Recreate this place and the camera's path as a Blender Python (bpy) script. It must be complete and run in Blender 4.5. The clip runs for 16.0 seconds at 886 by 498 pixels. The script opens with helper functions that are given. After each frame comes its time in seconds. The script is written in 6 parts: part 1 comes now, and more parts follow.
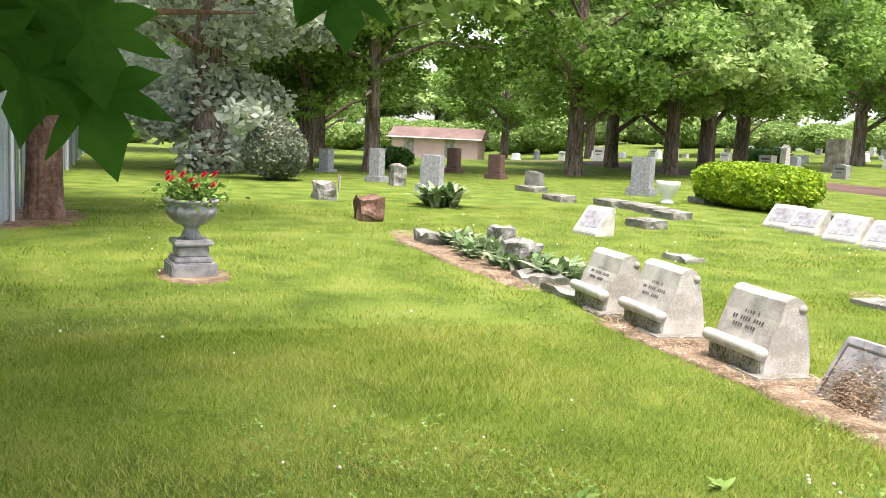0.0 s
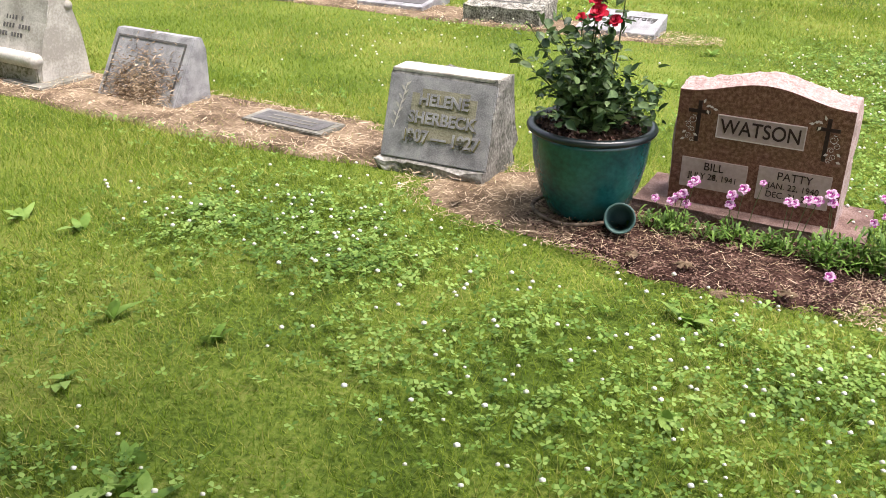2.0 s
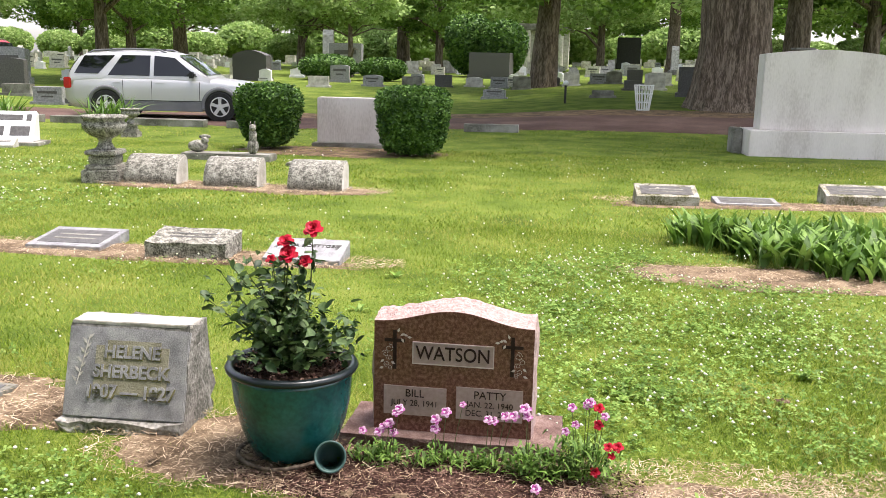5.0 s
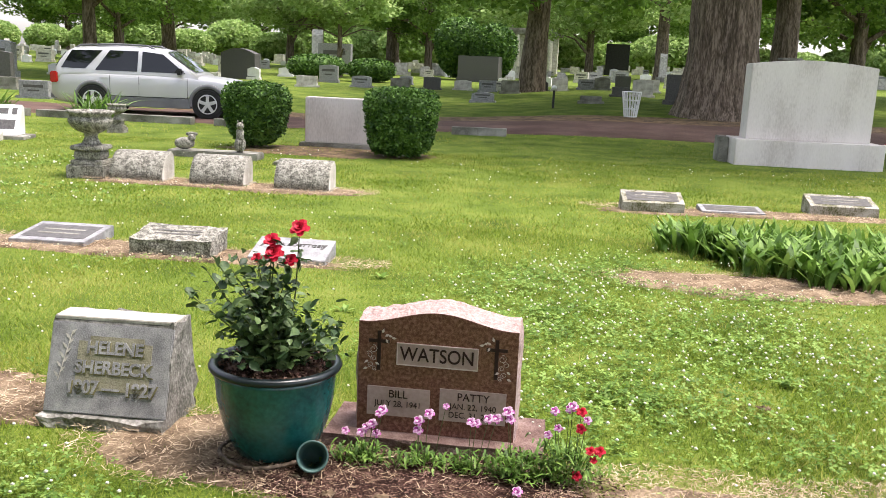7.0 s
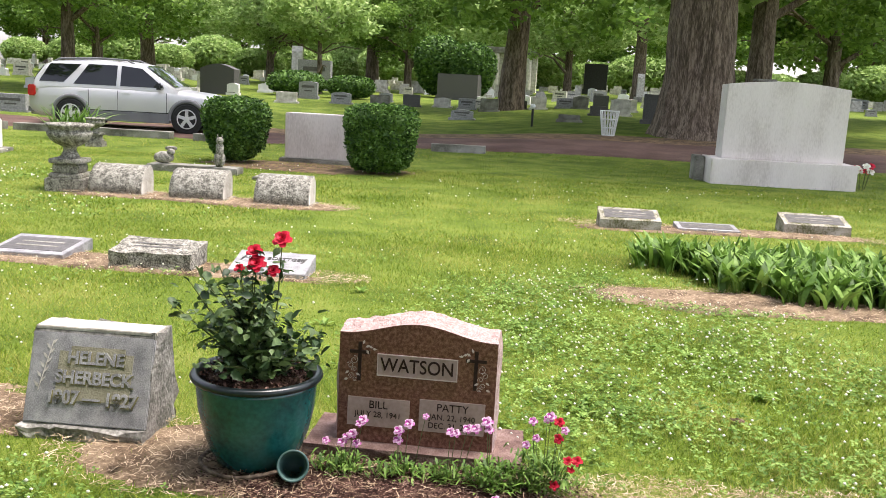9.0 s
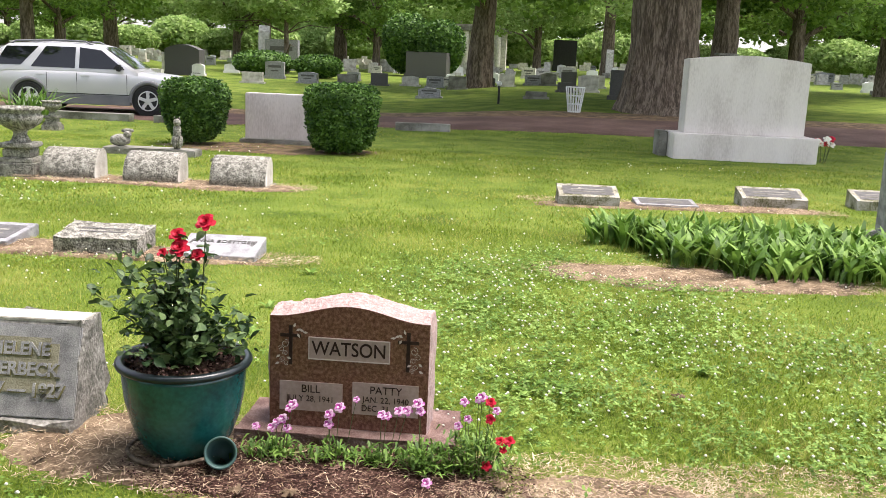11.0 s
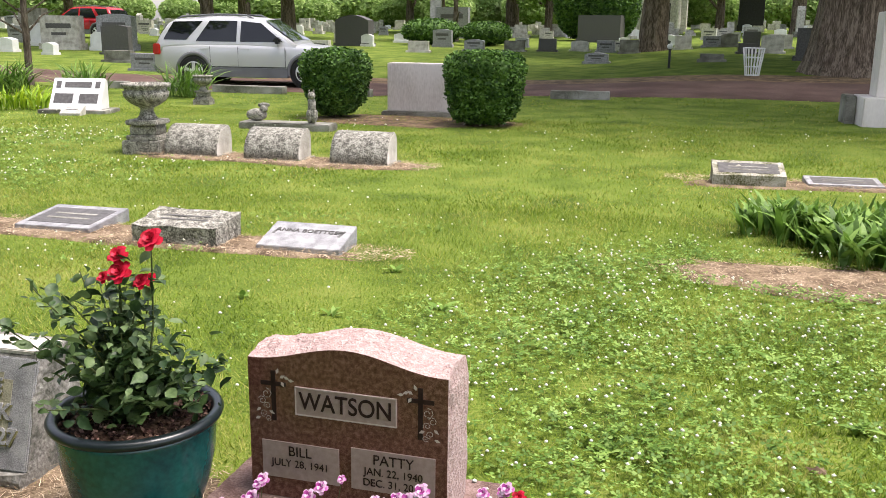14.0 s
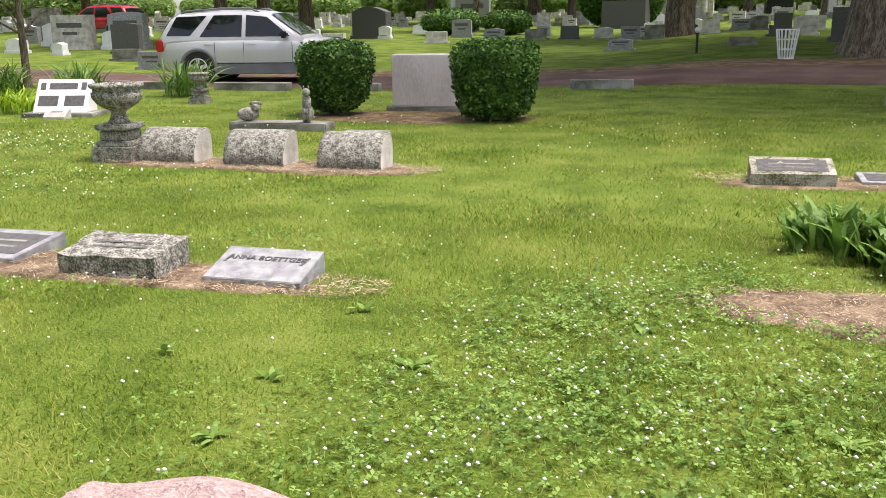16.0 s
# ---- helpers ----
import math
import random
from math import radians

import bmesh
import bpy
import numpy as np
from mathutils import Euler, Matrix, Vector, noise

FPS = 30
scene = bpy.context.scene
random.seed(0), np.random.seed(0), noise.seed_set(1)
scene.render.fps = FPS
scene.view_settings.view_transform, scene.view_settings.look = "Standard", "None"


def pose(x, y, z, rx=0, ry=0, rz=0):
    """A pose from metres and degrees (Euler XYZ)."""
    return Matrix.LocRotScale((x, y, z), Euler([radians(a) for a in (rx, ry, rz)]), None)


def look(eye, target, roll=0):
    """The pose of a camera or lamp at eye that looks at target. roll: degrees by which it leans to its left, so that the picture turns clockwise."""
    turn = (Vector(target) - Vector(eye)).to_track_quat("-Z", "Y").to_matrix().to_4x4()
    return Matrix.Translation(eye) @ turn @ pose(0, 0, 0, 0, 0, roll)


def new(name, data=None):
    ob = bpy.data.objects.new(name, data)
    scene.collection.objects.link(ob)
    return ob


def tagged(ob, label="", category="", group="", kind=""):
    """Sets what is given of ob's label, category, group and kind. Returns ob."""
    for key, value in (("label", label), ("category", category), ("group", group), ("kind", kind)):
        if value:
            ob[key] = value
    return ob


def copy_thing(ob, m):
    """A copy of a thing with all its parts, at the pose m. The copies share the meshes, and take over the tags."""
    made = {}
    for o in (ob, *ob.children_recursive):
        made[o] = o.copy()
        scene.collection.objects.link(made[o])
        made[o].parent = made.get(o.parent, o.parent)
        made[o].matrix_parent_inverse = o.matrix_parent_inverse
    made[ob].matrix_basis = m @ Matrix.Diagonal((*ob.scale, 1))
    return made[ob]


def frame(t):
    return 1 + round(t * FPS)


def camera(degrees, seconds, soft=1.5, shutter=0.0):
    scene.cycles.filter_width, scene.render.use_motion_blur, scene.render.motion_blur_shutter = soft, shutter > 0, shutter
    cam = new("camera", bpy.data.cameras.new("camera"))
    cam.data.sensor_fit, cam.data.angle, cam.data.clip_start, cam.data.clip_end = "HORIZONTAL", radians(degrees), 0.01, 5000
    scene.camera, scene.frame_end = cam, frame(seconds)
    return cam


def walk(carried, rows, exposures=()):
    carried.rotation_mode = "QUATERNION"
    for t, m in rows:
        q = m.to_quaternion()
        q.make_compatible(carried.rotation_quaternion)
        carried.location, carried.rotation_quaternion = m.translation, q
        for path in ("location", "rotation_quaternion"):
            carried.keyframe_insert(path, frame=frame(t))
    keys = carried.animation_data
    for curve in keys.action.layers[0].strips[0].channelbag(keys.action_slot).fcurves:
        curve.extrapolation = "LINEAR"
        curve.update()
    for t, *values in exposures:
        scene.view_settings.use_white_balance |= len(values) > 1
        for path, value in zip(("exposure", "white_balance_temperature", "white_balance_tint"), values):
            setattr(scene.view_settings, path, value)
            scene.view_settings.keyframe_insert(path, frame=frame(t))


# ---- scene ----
cam = camera(51.4, 16.0, soft=0.75)
PATH = [
    (0, (0.526, -3.533, 1.36), (-1.346, -2.877, 1.109), 2.7),
    (0.5, (0.479, -3.467, 1.367), (-1.23, -2.514, 0.953), 2.5),
    (1, (0.505, -3.532, 1.426), (-0.926, -2.275, 0.813), 2.2),
    (1.5, (0.508, -3.449, 1.405), (-0.633, -1.991, 0.649), 1.8),
    (2, (0.491, -3.356, 1.402), (-0.358, -1.757, 0.552), 0.8),
    (2.5, (0.453, -3.31, 1.385), (-0.102, -1.604, 0.501), 0.2),
    (3, (0.421, -3.304, 1.42), (0.079, -1.543, 0.537), -0.0),
    (3.5, (0.431, -3.292, 1.41), (0.185, -1.483, 0.593), 0.1),
    (4, (0.444, -3.298, 1.454), (0.201, -1.415, 0.825), 0.5),
    (4.5, (0.445, -3.302, 1.474), (0.156, -1.365, 1.067), 1.0),
    (7, (0.443, -3.309, 1.472), (0.185, -1.365, 1.079), 2.5),
    (7.5, (0.436, -3.305, 1.468), (0.169, -1.363, 1.068), 2.8),
    (8, (0.437, -3.335, 1.472), (0.158, -1.394, 1.076), 3.0),
    (8.5, (0.438, -3.338, 1.467), (0.186, -1.39, 1.09), 3.2),
    (9, (0.442, -3.364, 1.463), (0.228, -1.407, 1.109), 3.1),
    (9.2, (0.434, -3.389, 1.468), (0.224, -1.431, 1.118), 3.1),
    (11.5, (0.661, -3.225, 1.462), (0.513, -1.281, 1.014), 2.3),
    (12, (0.707, -3.105, 1.443), (0.517, -1.187, 0.907), 1.9),
    (12.5, (0.763, -2.879, 1.436), (0.535, -0.99, 0.822), 0.9),
    (13, (0.877, -2.735, 1.46), (0.519, -0.866, 0.844), 0.2),
    (13.5, (0.95, -2.609, 1.473), (0.453, -0.75, 0.928), 0.0),
    (14, (0.927, -2.289, 1.455), (0.402, -0.419, 0.98), 0.7),
    (14.5, (0.94, -1.938, 1.415), (0.351, -0.103, 0.879), 1.2),
    (15, (0.958, -1.636, 1.4), (0.33, 0.157, 0.776), 0.1),
    (15.5, (0.871, -1.367, 1.406), (0.285, 0.446, 0.797), -0.8),
    (16, (0.87, -1.19, 1.401), (0.287, 0.659, 0.908), -0.8),
]
walk(cam, [(t, look(eye, target, roll)) for t, eye, target, roll in PATH], exposures=[(t, stops, 6500, 19) for t, stops in ((0, 1.75), (0.7, 1.5), (1.5, 1.36), (2.4, 1.5), (3.0, 1.45), (4.0, 1.48), (9.0, 1.45), (12.0, 1.45), (13.5, 1.32), (14.5, 1.27), (15.2, 1.12), (16, 1.12))])
# ==== place ====
# ---- light ----
SUN_EL, SUN_AZ = radians(72), radians(75)
world = bpy.data.worlds.new("sky")
scene.world = world
world.use_nodes = True
wn = world.node_tree.nodes
sky = wn.new("ShaderNodeTexSky")
sky.sky_type = "NISHITA"
sky.sun_disc = False
sky.sun_elevation, sky.sun_rotation = SUN_EL, SUN_AZ
sky.air_density, sky.dust_density = 1.0, 2.0
wn["Background"].inputs["Strength"].default_value = 0.15
veil = wn.new("ShaderNodeHueSaturation")
veil.inputs["Saturation"].default_value = 0.45
world.node_tree.links.new(sky.outputs[0], veil.inputs["Color"])
world.node_tree.links.new(veil.outputs[0], wn["Background"].inputs["Color"])
sun = new("sun", bpy.data.lights.new("sun", "SUN"))
sun.data.energy, sun.data.angle, sun.data.color = 2.6, radians(28), (1.0, 0.945, 0.84)
sun.matrix_basis = look((0, 0, 0), (-math.sin(SUN_AZ) * math.cos(SUN_EL), -math.cos(SUN_AZ) * math.cos(SUN_EL), -math.sin(SUN_EL)))


# ---- materials ----
def surf(name, stops, scale=6.0, rough=0.8, bump=0.2, fine=60.0, metal=0.0, grain=0.35, rand=0.0, island=0.0, spec=0.35, sheer=0.0, stretch=1.0):
    """A procedural surface: broad stains through the colour stops, fine grain over them, and relief."""
    m = bpy.data.materials.new(name)
    m.use_nodes = True
    nt = m.node_tree
    n, link = nt.nodes, nt.links.new
    b = n["Principled BSDF"]
    co = n.new("ShaderNodeTexCoord")
    big, small = n.new("ShaderNodeTexNoise"), n.new("ShaderNodeTexNoise")
    big.inputs["Scale"].default_value, big.inputs["Detail"].default_value = scale, 6
    small.inputs["Scale"].default_value, small.inputs["Detail"].default_value = fine, 4
    along = n.new("ShaderNodeMapping")
    along.inputs["Scale"].default_value = (1, 1, stretch)
    link(co.outputs["Object"], along.inputs["Vector"])
    link(along.outputs[0], big.inputs["Vector"])
    link(along.outputs[0], small.inputs["Vector"])
    mix = n.new("ShaderNodeMath")
    mix.operation = "MULTIPLY_ADD"
    link(small.outputs["Fac"], mix.inputs[0])
    mix.inputs[1].default_value = grain
    sub = n.new("ShaderNodeMath")
    sub.operation = "SUBTRACT"
    link(big.outputs["Fac"], sub.inputs[0])
    sub.inputs[1].default_value = grain * 0.5
    link(sub.outputs[0], mix.inputs[2])
    fac = mix.outputs[0]
    if rand or island:
        src = n.new("ShaderNodeObjectInfo") if rand else n.new("ShaderNodeNewGeometry")
        add = n.new("ShaderNodeMath")
        add.operation = "MULTIPLY_ADD"
        link(src.outputs["Random" if rand else "Random Per Island"], add.inputs[0])
        add.inputs[1].default_value = rand or island
        off = n.new("ShaderNodeMath")
        off.operation = "SUBTRACT"
        link(fac, off.inputs[0])
        off.inputs[1].default_value = (rand or island) * 0.5
        link(off.outputs[0], add.inputs[2])
        fac = add.outputs[0]
    ramp = n.new("ShaderNodeValToRGB")
    while len(ramp.color_ramp.elements) < len(stops):
        ramp.color_ramp.elements.new(0.5)
    for k, c in enumerate(stops):
        e = ramp.color_ramp.elements[k]
        e.position = 0.3 + 0.4 * k / max(1, len(stops) - 1)
        e.color = (*c, 1)
    link(fac, ramp.inputs[0])
    link(ramp.outputs[0], b.inputs["Base Color"])
    b.inputs["Roughness"].default_value = rough
    b.inputs["Metallic"].default_value = metal
    b.inputs["Specular IOR Level"].default_value = spec
    if sheer:
        b.inputs["Transmission Weight"].default_value = 0
        tr, ad = n.new("ShaderNodeBsdfTranslucent"), n.new("ShaderNodeMixShader")
        link(ramp.outputs[0], tr.inputs["Color"])
        ad.inputs[0].default_value = sheer
        link(b.outputs[0], ad.inputs[1])
        link(tr.outputs[0], ad.inputs[2])
        link(ad.outputs[0], n["Material Output"].inputs["Surface"])
    if bump:
        bp = n.new("ShaderNodeBump")
        bp.inputs["Strength"].default_value = bump
        bp.inputs["Distance"].default_value = 0.01
        link(mix.outputs[0], bp.inputs["Height"])
        link(bp.outputs[0], b.inputs["Normal"])
    return m


TURF = surf("turf", [(0.05, 0.082, 0.012), (0.085, 0.13, 0.018), (0.125, 0.175, 0.026), (0.17, 0.20, 0.045)], 1.6, 0.95, 0.8, 70, grain=1.0, spec=0.1)
BLADE = surf("grass_blade", [(0.085, 0.150, 0.010), (0.155, 0.235, 0.016), (0.215, 0.288, 0.025), (0.36, 0.355, 0.10)], 0.9, 0.7, 0, 30, grain=0.2, island=0.5, spec=0.2, sheer=0.3)
CLOVER = surf("clover_leaf", [(0.075, 0.155, 0.018), (0.14, 0.255, 0.036), (0.25, 0.375, 0.085)], 3, 0.6, 0, 30, island=0.5, spec=0.3, sheer=0.25)
PETAL_W = surf("white_petal", [(0.62, 0.62, 0.50), (0.8, 0.8, 0.72)], 30, 0.8, 0, 90, island=0.3)
STRAW = surf("dry_straw", [(0.08, 0.056, 0.036), (0.17, 0.122, 0.08), (0.30, 0.23, 0.155)], 5, 0.95, 0.5, 80, grain=0.6, spec=0.1)
STRAWBIT = surf("straw_blade", [(0.20, 0.14, 0.09), (0.40, 0.30, 0.20), (0.62, 0.50, 0.36)], 5, 0.9, 0, 50, island=0.5, spec=0.1)
MULCH = surf("mulch", [(0.02, 0.010, 0.008), (0.05, 0.025, 0.019), (0.11, 0.065, 0.048)], 12, 0.95, 0.8, 90, grain=0.8, spec=0.1)
CHIP = surf("mulch_chip", [(0.02, 0.010, 0.008), (0.06, 0.03, 0.023), (0.22, 0.14, 0.11)], 12, 0.9, 0.3, 60, island=0.6, spec=0.1)
SOIL = surf("soil", [(0.02, 0.012, 0.009), (0.05, 0.03, 0.022), (0.11, 0.07, 0.05)], 20, 0.95, 0.8, 110, grain=0.8, spec=0.1)
PINK_POL = surf("polished_red_granite", [(0.085, 0.033, 0.024), (0.15, 0.062, 0.045), (0.26, 0.13, 0.10)], 70, 0.22, 0.02, 420, grain=1.0, spec=0.5)
PINK_RAW = surf("rough_pink_granite", [(0.35, 0.235, 0.22), (0.42, 0.305, 0.285), (0.50, 0.395, 0.375)], 60, 0.9, 1.0, 150, grain=0.8)
PINK_BASE = surf("rough_red_base", [(0.09, 0.05, 0.042), (0.16, 0.10, 0.086), (0.26, 0.18, 0.16)], 12, 0.9, 0.6, 160, grain=0.8)
PINK_ETCH = surf("frosted_granite", [(0.34, 0.245, 0.22), (0.43, 0.32, 0.29)], 60, 0.8, 0.1, 300)
LETTER_DARK = surf("polished_letter", [(0.02, 0.010, 0.009), (0.04, 0.02, 0.017)], 60, 0.6, 0, 200, spec=0.15)
ETCH_LIGHT = surf("etched_line", [(0.50, 0.40, 0.37), (0.58, 0.48, 0.45)], 60, 0.85, 0, 200)
GREY = surf("grey_granite", [(0.17, 0.17, 0.178), (0.27, 0.27, 0.278), (0.37, 0.37, 0.37)], 14, 0.75, 0.25, 240, grain=0.9, rand=0.1)
GREY_ROUGH = surf("rock_faced_granite", [(0.10, 0.10, 0.085), (0.22, 0.21, 0.19), (0.38, 0.37, 0.34)], 11, 0.95, 0.9, 60, grain=0.7)
GREY_DARK = surf("dark_granite_panel", [(0.065, 0.062, 0.06), (0.12, 0.115, 0.112)], 20, 0.6, 0.2, 200, grain=0.7)
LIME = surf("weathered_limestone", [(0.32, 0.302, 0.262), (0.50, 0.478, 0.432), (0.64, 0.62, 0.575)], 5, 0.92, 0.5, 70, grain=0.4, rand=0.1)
LICHEN = surf("lichened_limestone", [(0.075, 0.073, 0.06), (0.17, 0.162, 0.138), (0.27, 0.26, 0.22), (0.40, 0.39, 0.34)], 20, 0.95, 0.6, 80, grain=1.1)
MOSSY = surf("mossy_stone", [(0.07, 0.075, 0.025), (0.20, 0.19, 0.13), (0.33, 0.315, 0.26), (0.42, 0.40, 0.35)], 7, 0.95, 0.6, 60, grain=0.8)
CONC = surf("pale_concrete", [(0.50, 0.455, 0.415), (0.64, 0.595, 0.555), (0.70, 0.655, 0.615)], 2.2, 0.9, 0.3, 40, grain=0.5, stretch=0.35)
STAINED = surf("stained_concrete", [(0.09, 0.085, 0.065), (0.20, 0.195, 0.165), (0.33, 0.32, 0.285)], 3, 0.92, 0.5, 50, grain=0.5)
PANEL = surf("tooled_granite", [(0.20, 0.19, 0.13), (0.31, 0.295, 0.215)], 20, 0.9, 0.4, 160, grain=0.8)
# moss-toned dark colour for the shadow painted beside raised letters
MOSS_SHADOW = surf("mossy_letter_shadow", [(0.12, 0.115, 0.05), (0.20, 0.185, 0.09)], 30, 0.95, 0.3, 150)
INK = surf("dark_inscription", [(0.07, 0.07, 0.065), (0.13, 0.125, 0.12)], 30, 0.9, 0, 150)
TEAL = surf("teal_glaze", [(0.004, 0.045, 0.048), (0.007, 0.085, 0.082), (0.014, 0.12, 0.115)], 5, 0.22, 0.03, 60, grain=0.5, spec=0.6)
TEAL_DK = surf("dark_pot_rim", [(0.006, 0.010, 0.012), (0.012, 0.02, 0.022)], 9, 0.3, 0.02, 90, spec=0.5)
POTPLAST = surf("green_grey_plastic", [(0.04, 0.085, 0.08), (0.06, 0.12, 0.11)], 9, 0.5, 0.05, 90)
STEM = surf("rose_stem", [(0.05, 0.07, 0.02), (0.10, 0.12, 0.04)], 20, 0.7, 0.2, 80)
ROSELEAF = surf("rose_leaf", [(0.018, 0.045, 0.014), (0.055, 0.105, 0.03), (0.125, 0.19, 0.07)], 20, 0.5, 0.1, 120, island=0.6, sheer=0.2)
RED = surf("red_petal", [(0.32, 0.002, 0.014), (0.52, 0.004, 0.028), (0.64, 0.02, 0.06)], 30, 0.6, 0, 90, island=0.4, sheer=0.2)
MAGENTA = surf("magenta_petal", [(0.36, 0.05, 0.27), (0.52, 0.14, 0.42), (0.74, 0.52, 0.68)], 60, 0.7, 0, 90, island=0.7, sheer=0.2)
CORAL = surf("coral_petal", [(0.78, 0.16, 0.15), (0.84, 0.34, 0.31)], 40, 0.7, 0, 90, island=0.5, sheer=0.3)
LANCE = surf("broad_leaf", [(0.06, 0.13, 0.018), (0.12, 0.235, 0.033), (0.21, 0.34, 0.07)], 4, 0.55, 0.1, 40, island=0.5, sheer=0.25)
HOSTA = surf("hosta_leaf", [(0.08, 0.15, 0.04), (0.16, 0.25, 0.10), (0.38, 0.43, 0.28)], 6, 0.6, 0.1, 40, island=0.7, sheer=0.2)
HEDGE = surf("hedge_leaf", [(0.025, 0.07, 0.010), (0.06, 0.14, 0.02), (0.13, 0.25, 0.045)], 3, 0.6, 0, 40, island=0.7, sheer=0.2)
LIMEHEDGE = surf("lime_hedge_leaf", [(0.13, 0.24, 0.01), (0.25, 0.40, 0.015), (0.38, 0.50, 0.03)], 3, 0.6, 0, 40, island=0.4, sheer=0.3)
LEAF = surf("tree_leaf", [(0.10, 0.19, 0.035), (0.18, 0.31, 0.055), (0.28, 0.43, 0.09)], 0.4, 0.6, 0, 8, island=0.45, rand=0.0, sheer=0.5)
LEAF_PALE = surf("pale_tree_leaf", [(0.19, 0.30, 0.075), (0.30, 0.44, 0.13), (0.44, 0.56, 0.21)], 0.4, 0.6, 0, 8, island=0.45, sheer=0.4)
LEAF_SILVER = surf("silver_tree_leaf", [(0.28, 0.33, 0.24), (0.42, 0.47, 0.36), (0.56, 0.60, 0.49)], 0.4, 0.7, 0, 8, island=0.5, sheer=0.45)
NEEDLE = surf("spruce_needle", [(0.09, 0.12, 0.075), (0.17, 0.205, 0.13), (0.27, 0.29, 0.20)], 2, 0.8, 0, 20, island=0.6, sheer=0.2)
MAPLE = surf("maple_leaf", [(0.02, 0.07, 0.006), (0.045, 0.125, 0.012)], 9, 0.8, 0.1, 60, sheer=0.5, spec=0.1)
BARK = surf("bark", [(0.06, 0.044, 0.031), (0.13, 0.098, 0.073), (0.24, 0.19, 0.148)], 9, 0.95, 1.0, 36, grain=0.9, stretch=0.16)
BARK_RED = surf("reddish_bark", [(0.08, 0.045, 0.03), (0.15, 0.085, 0.06), (0.24, 0.15, 0.11)], 3, 0.95, 1.0, 18, grain=0.8)
ASPHALT = surf("asphalt", [(0.055, 0.028, 0.022), (0.09, 0.050, 0.040), (0.135, 0.083, 0.068)], 1.0, 0.95, 0.4, 60, grain=0.8)
LITTER = surf("leaf_litter", [(0.045, 0.03, 0.016), (0.12, 0.075, 0.04), (0.22, 0.15, 0.085)], 4, 0.95, 0.7, 30, grain=1.0)
SILVER = surf("silver_car_paint", [(0.50, 0.50, 0.505), (0.55, 0.55, 0.555)], 1, 0.3, 0, 300, metal=0.25, spec=0.6)
CLADDING = surf("grey_cladding", [(0.13, 0.133, 0.14), (0.17, 0.174, 0.182)], 3, 0.6, 0.05, 90)
GLASS_DK = surf("tinted_window", [(0.006, 0.007, 0.008), (0.012, 0.014, 0.015)], 2, 0.05, 0, 40, spec=0.5)
RUBBER = surf("tyre_rubber", [(0.012, 0.012, 0.012), (0.025, 0.025, 0.025)], 12, 0.85, 0.2, 90)
ALLOY = surf("alloy_rim", [(0.55, 0.55, 0.56), (0.68, 0.68, 0.69)], 8, 0.3, 0, 60, metal=0.3)
TAIL = surf("red_tail_lamp", [(0.35, 0.01, 0.01), (0.5, 0.02, 0.015)], 9, 0.15, 0, 60, spec=0.6)
LAMPGLASS = surf("headlamp_glass", [(0.55, 0.56, 0.58), (0.7, 0.7, 0.72)], 9, 0.1, 0, 60, spec=0.6)
REDPAINT = surf("red_car_paint", [(0.30, 0.006, 0.010), (0.40, 0.010, 0.014)], 2, 0.25, 0, 60, spec=0.6)
WHITE = surf("white_paint", [(0.66, 0.66, 0.65), (0.8, 0.8, 0.79)], 3, 0.6, 0.1, 40)
BLACK = surf("black_metal", [(0.01, 0.01, 0.011), (0.025, 0.025, 0.027)], 8, 0.5, 0.1, 60)
BRONZE = surf("brown_granite", [(0.10, 0.055, 0.045), (0.17, 0.10, 0.085)], 8, 0.5, 0.1, 120)
BRICKPINK = surf("pinkish_siding", [(0.40, 0.27, 0.25), (0.50, 0.36, 0.33)], 1, 0.9, 0.2, 20)
ROOFING = surf("brown_roofing", [(0.12, 0.075, 0.06), (0.19, 0.13, 0.11)], 1, 0.9, 0.4, 20)
FENCE = surf("galvanised_slats", [(0.20, 0.24, 0.26), (0.30, 0.34, 0.36), (0.40, 0.44, 0.46)], 1.5, 0.6, 0.2, 30, rand=0.3)


# ---- helpers for building ----
def ss(u):
    u = min(1.0, max(0.0, u))
    return u * u * (3 - 2 * u)


def gz(x, y):
    """Height of the ground."""
    d = math.hypot(x, y + 3)
    dip = 0.17 * ss((y - 15) / 2.5) * (1 - ss((y - 22) / 4)) * ss((-4 - x) / 3) * ss((x + 22) / 6)
    fall = 0.033 * min(45.0, max(0.0, -x - 46)) * ss((60 - y) / 25)
    return 0.35 * ss((y - 13) / 12) * ss((x + 4) / 6) + 0.013 * min(max(0, d - 22), 80) * ss((y - 0.3 * abs(x)) / 20) - dip - fall


def part(name, bm, material, parent, label="", smooth=False):
    me = bpy.data.meshes.new(name)
    bm.normal_update()
    bm.to_mesh(me)
    bm.free()
    me.materials.append(material)
    if smooth:
        me.polygons.foreach_set("use_smooth", [True] * len(me.polygons))
    ob = new(name, me)
    ob.parent = parent
    if label:
        ob["label"] = label
    return ob


def raw(name, verts, faces, material, parent=None, smooth=False):
    me = bpy.data.meshes.new(name)
    me.from_pydata(verts, [], faces)
    me.materials.append(material)
    if smooth:
        me.polygons.foreach_set("use_smooth", [True] * len(me.polygons))
    ob = new(name, me)
    ob.parent = parent
    return ob


def thing(name, x, y, rz=0.0, label="", category="", group="", kind="", z=None):
    ob = new(name)
    ob.empty_display_size = 0.1
    ob.matrix_basis = pose(x, y, gz(x, y) if z is None else z, 0, 0, rz)
    return tagged(ob, label, category, group, kind)


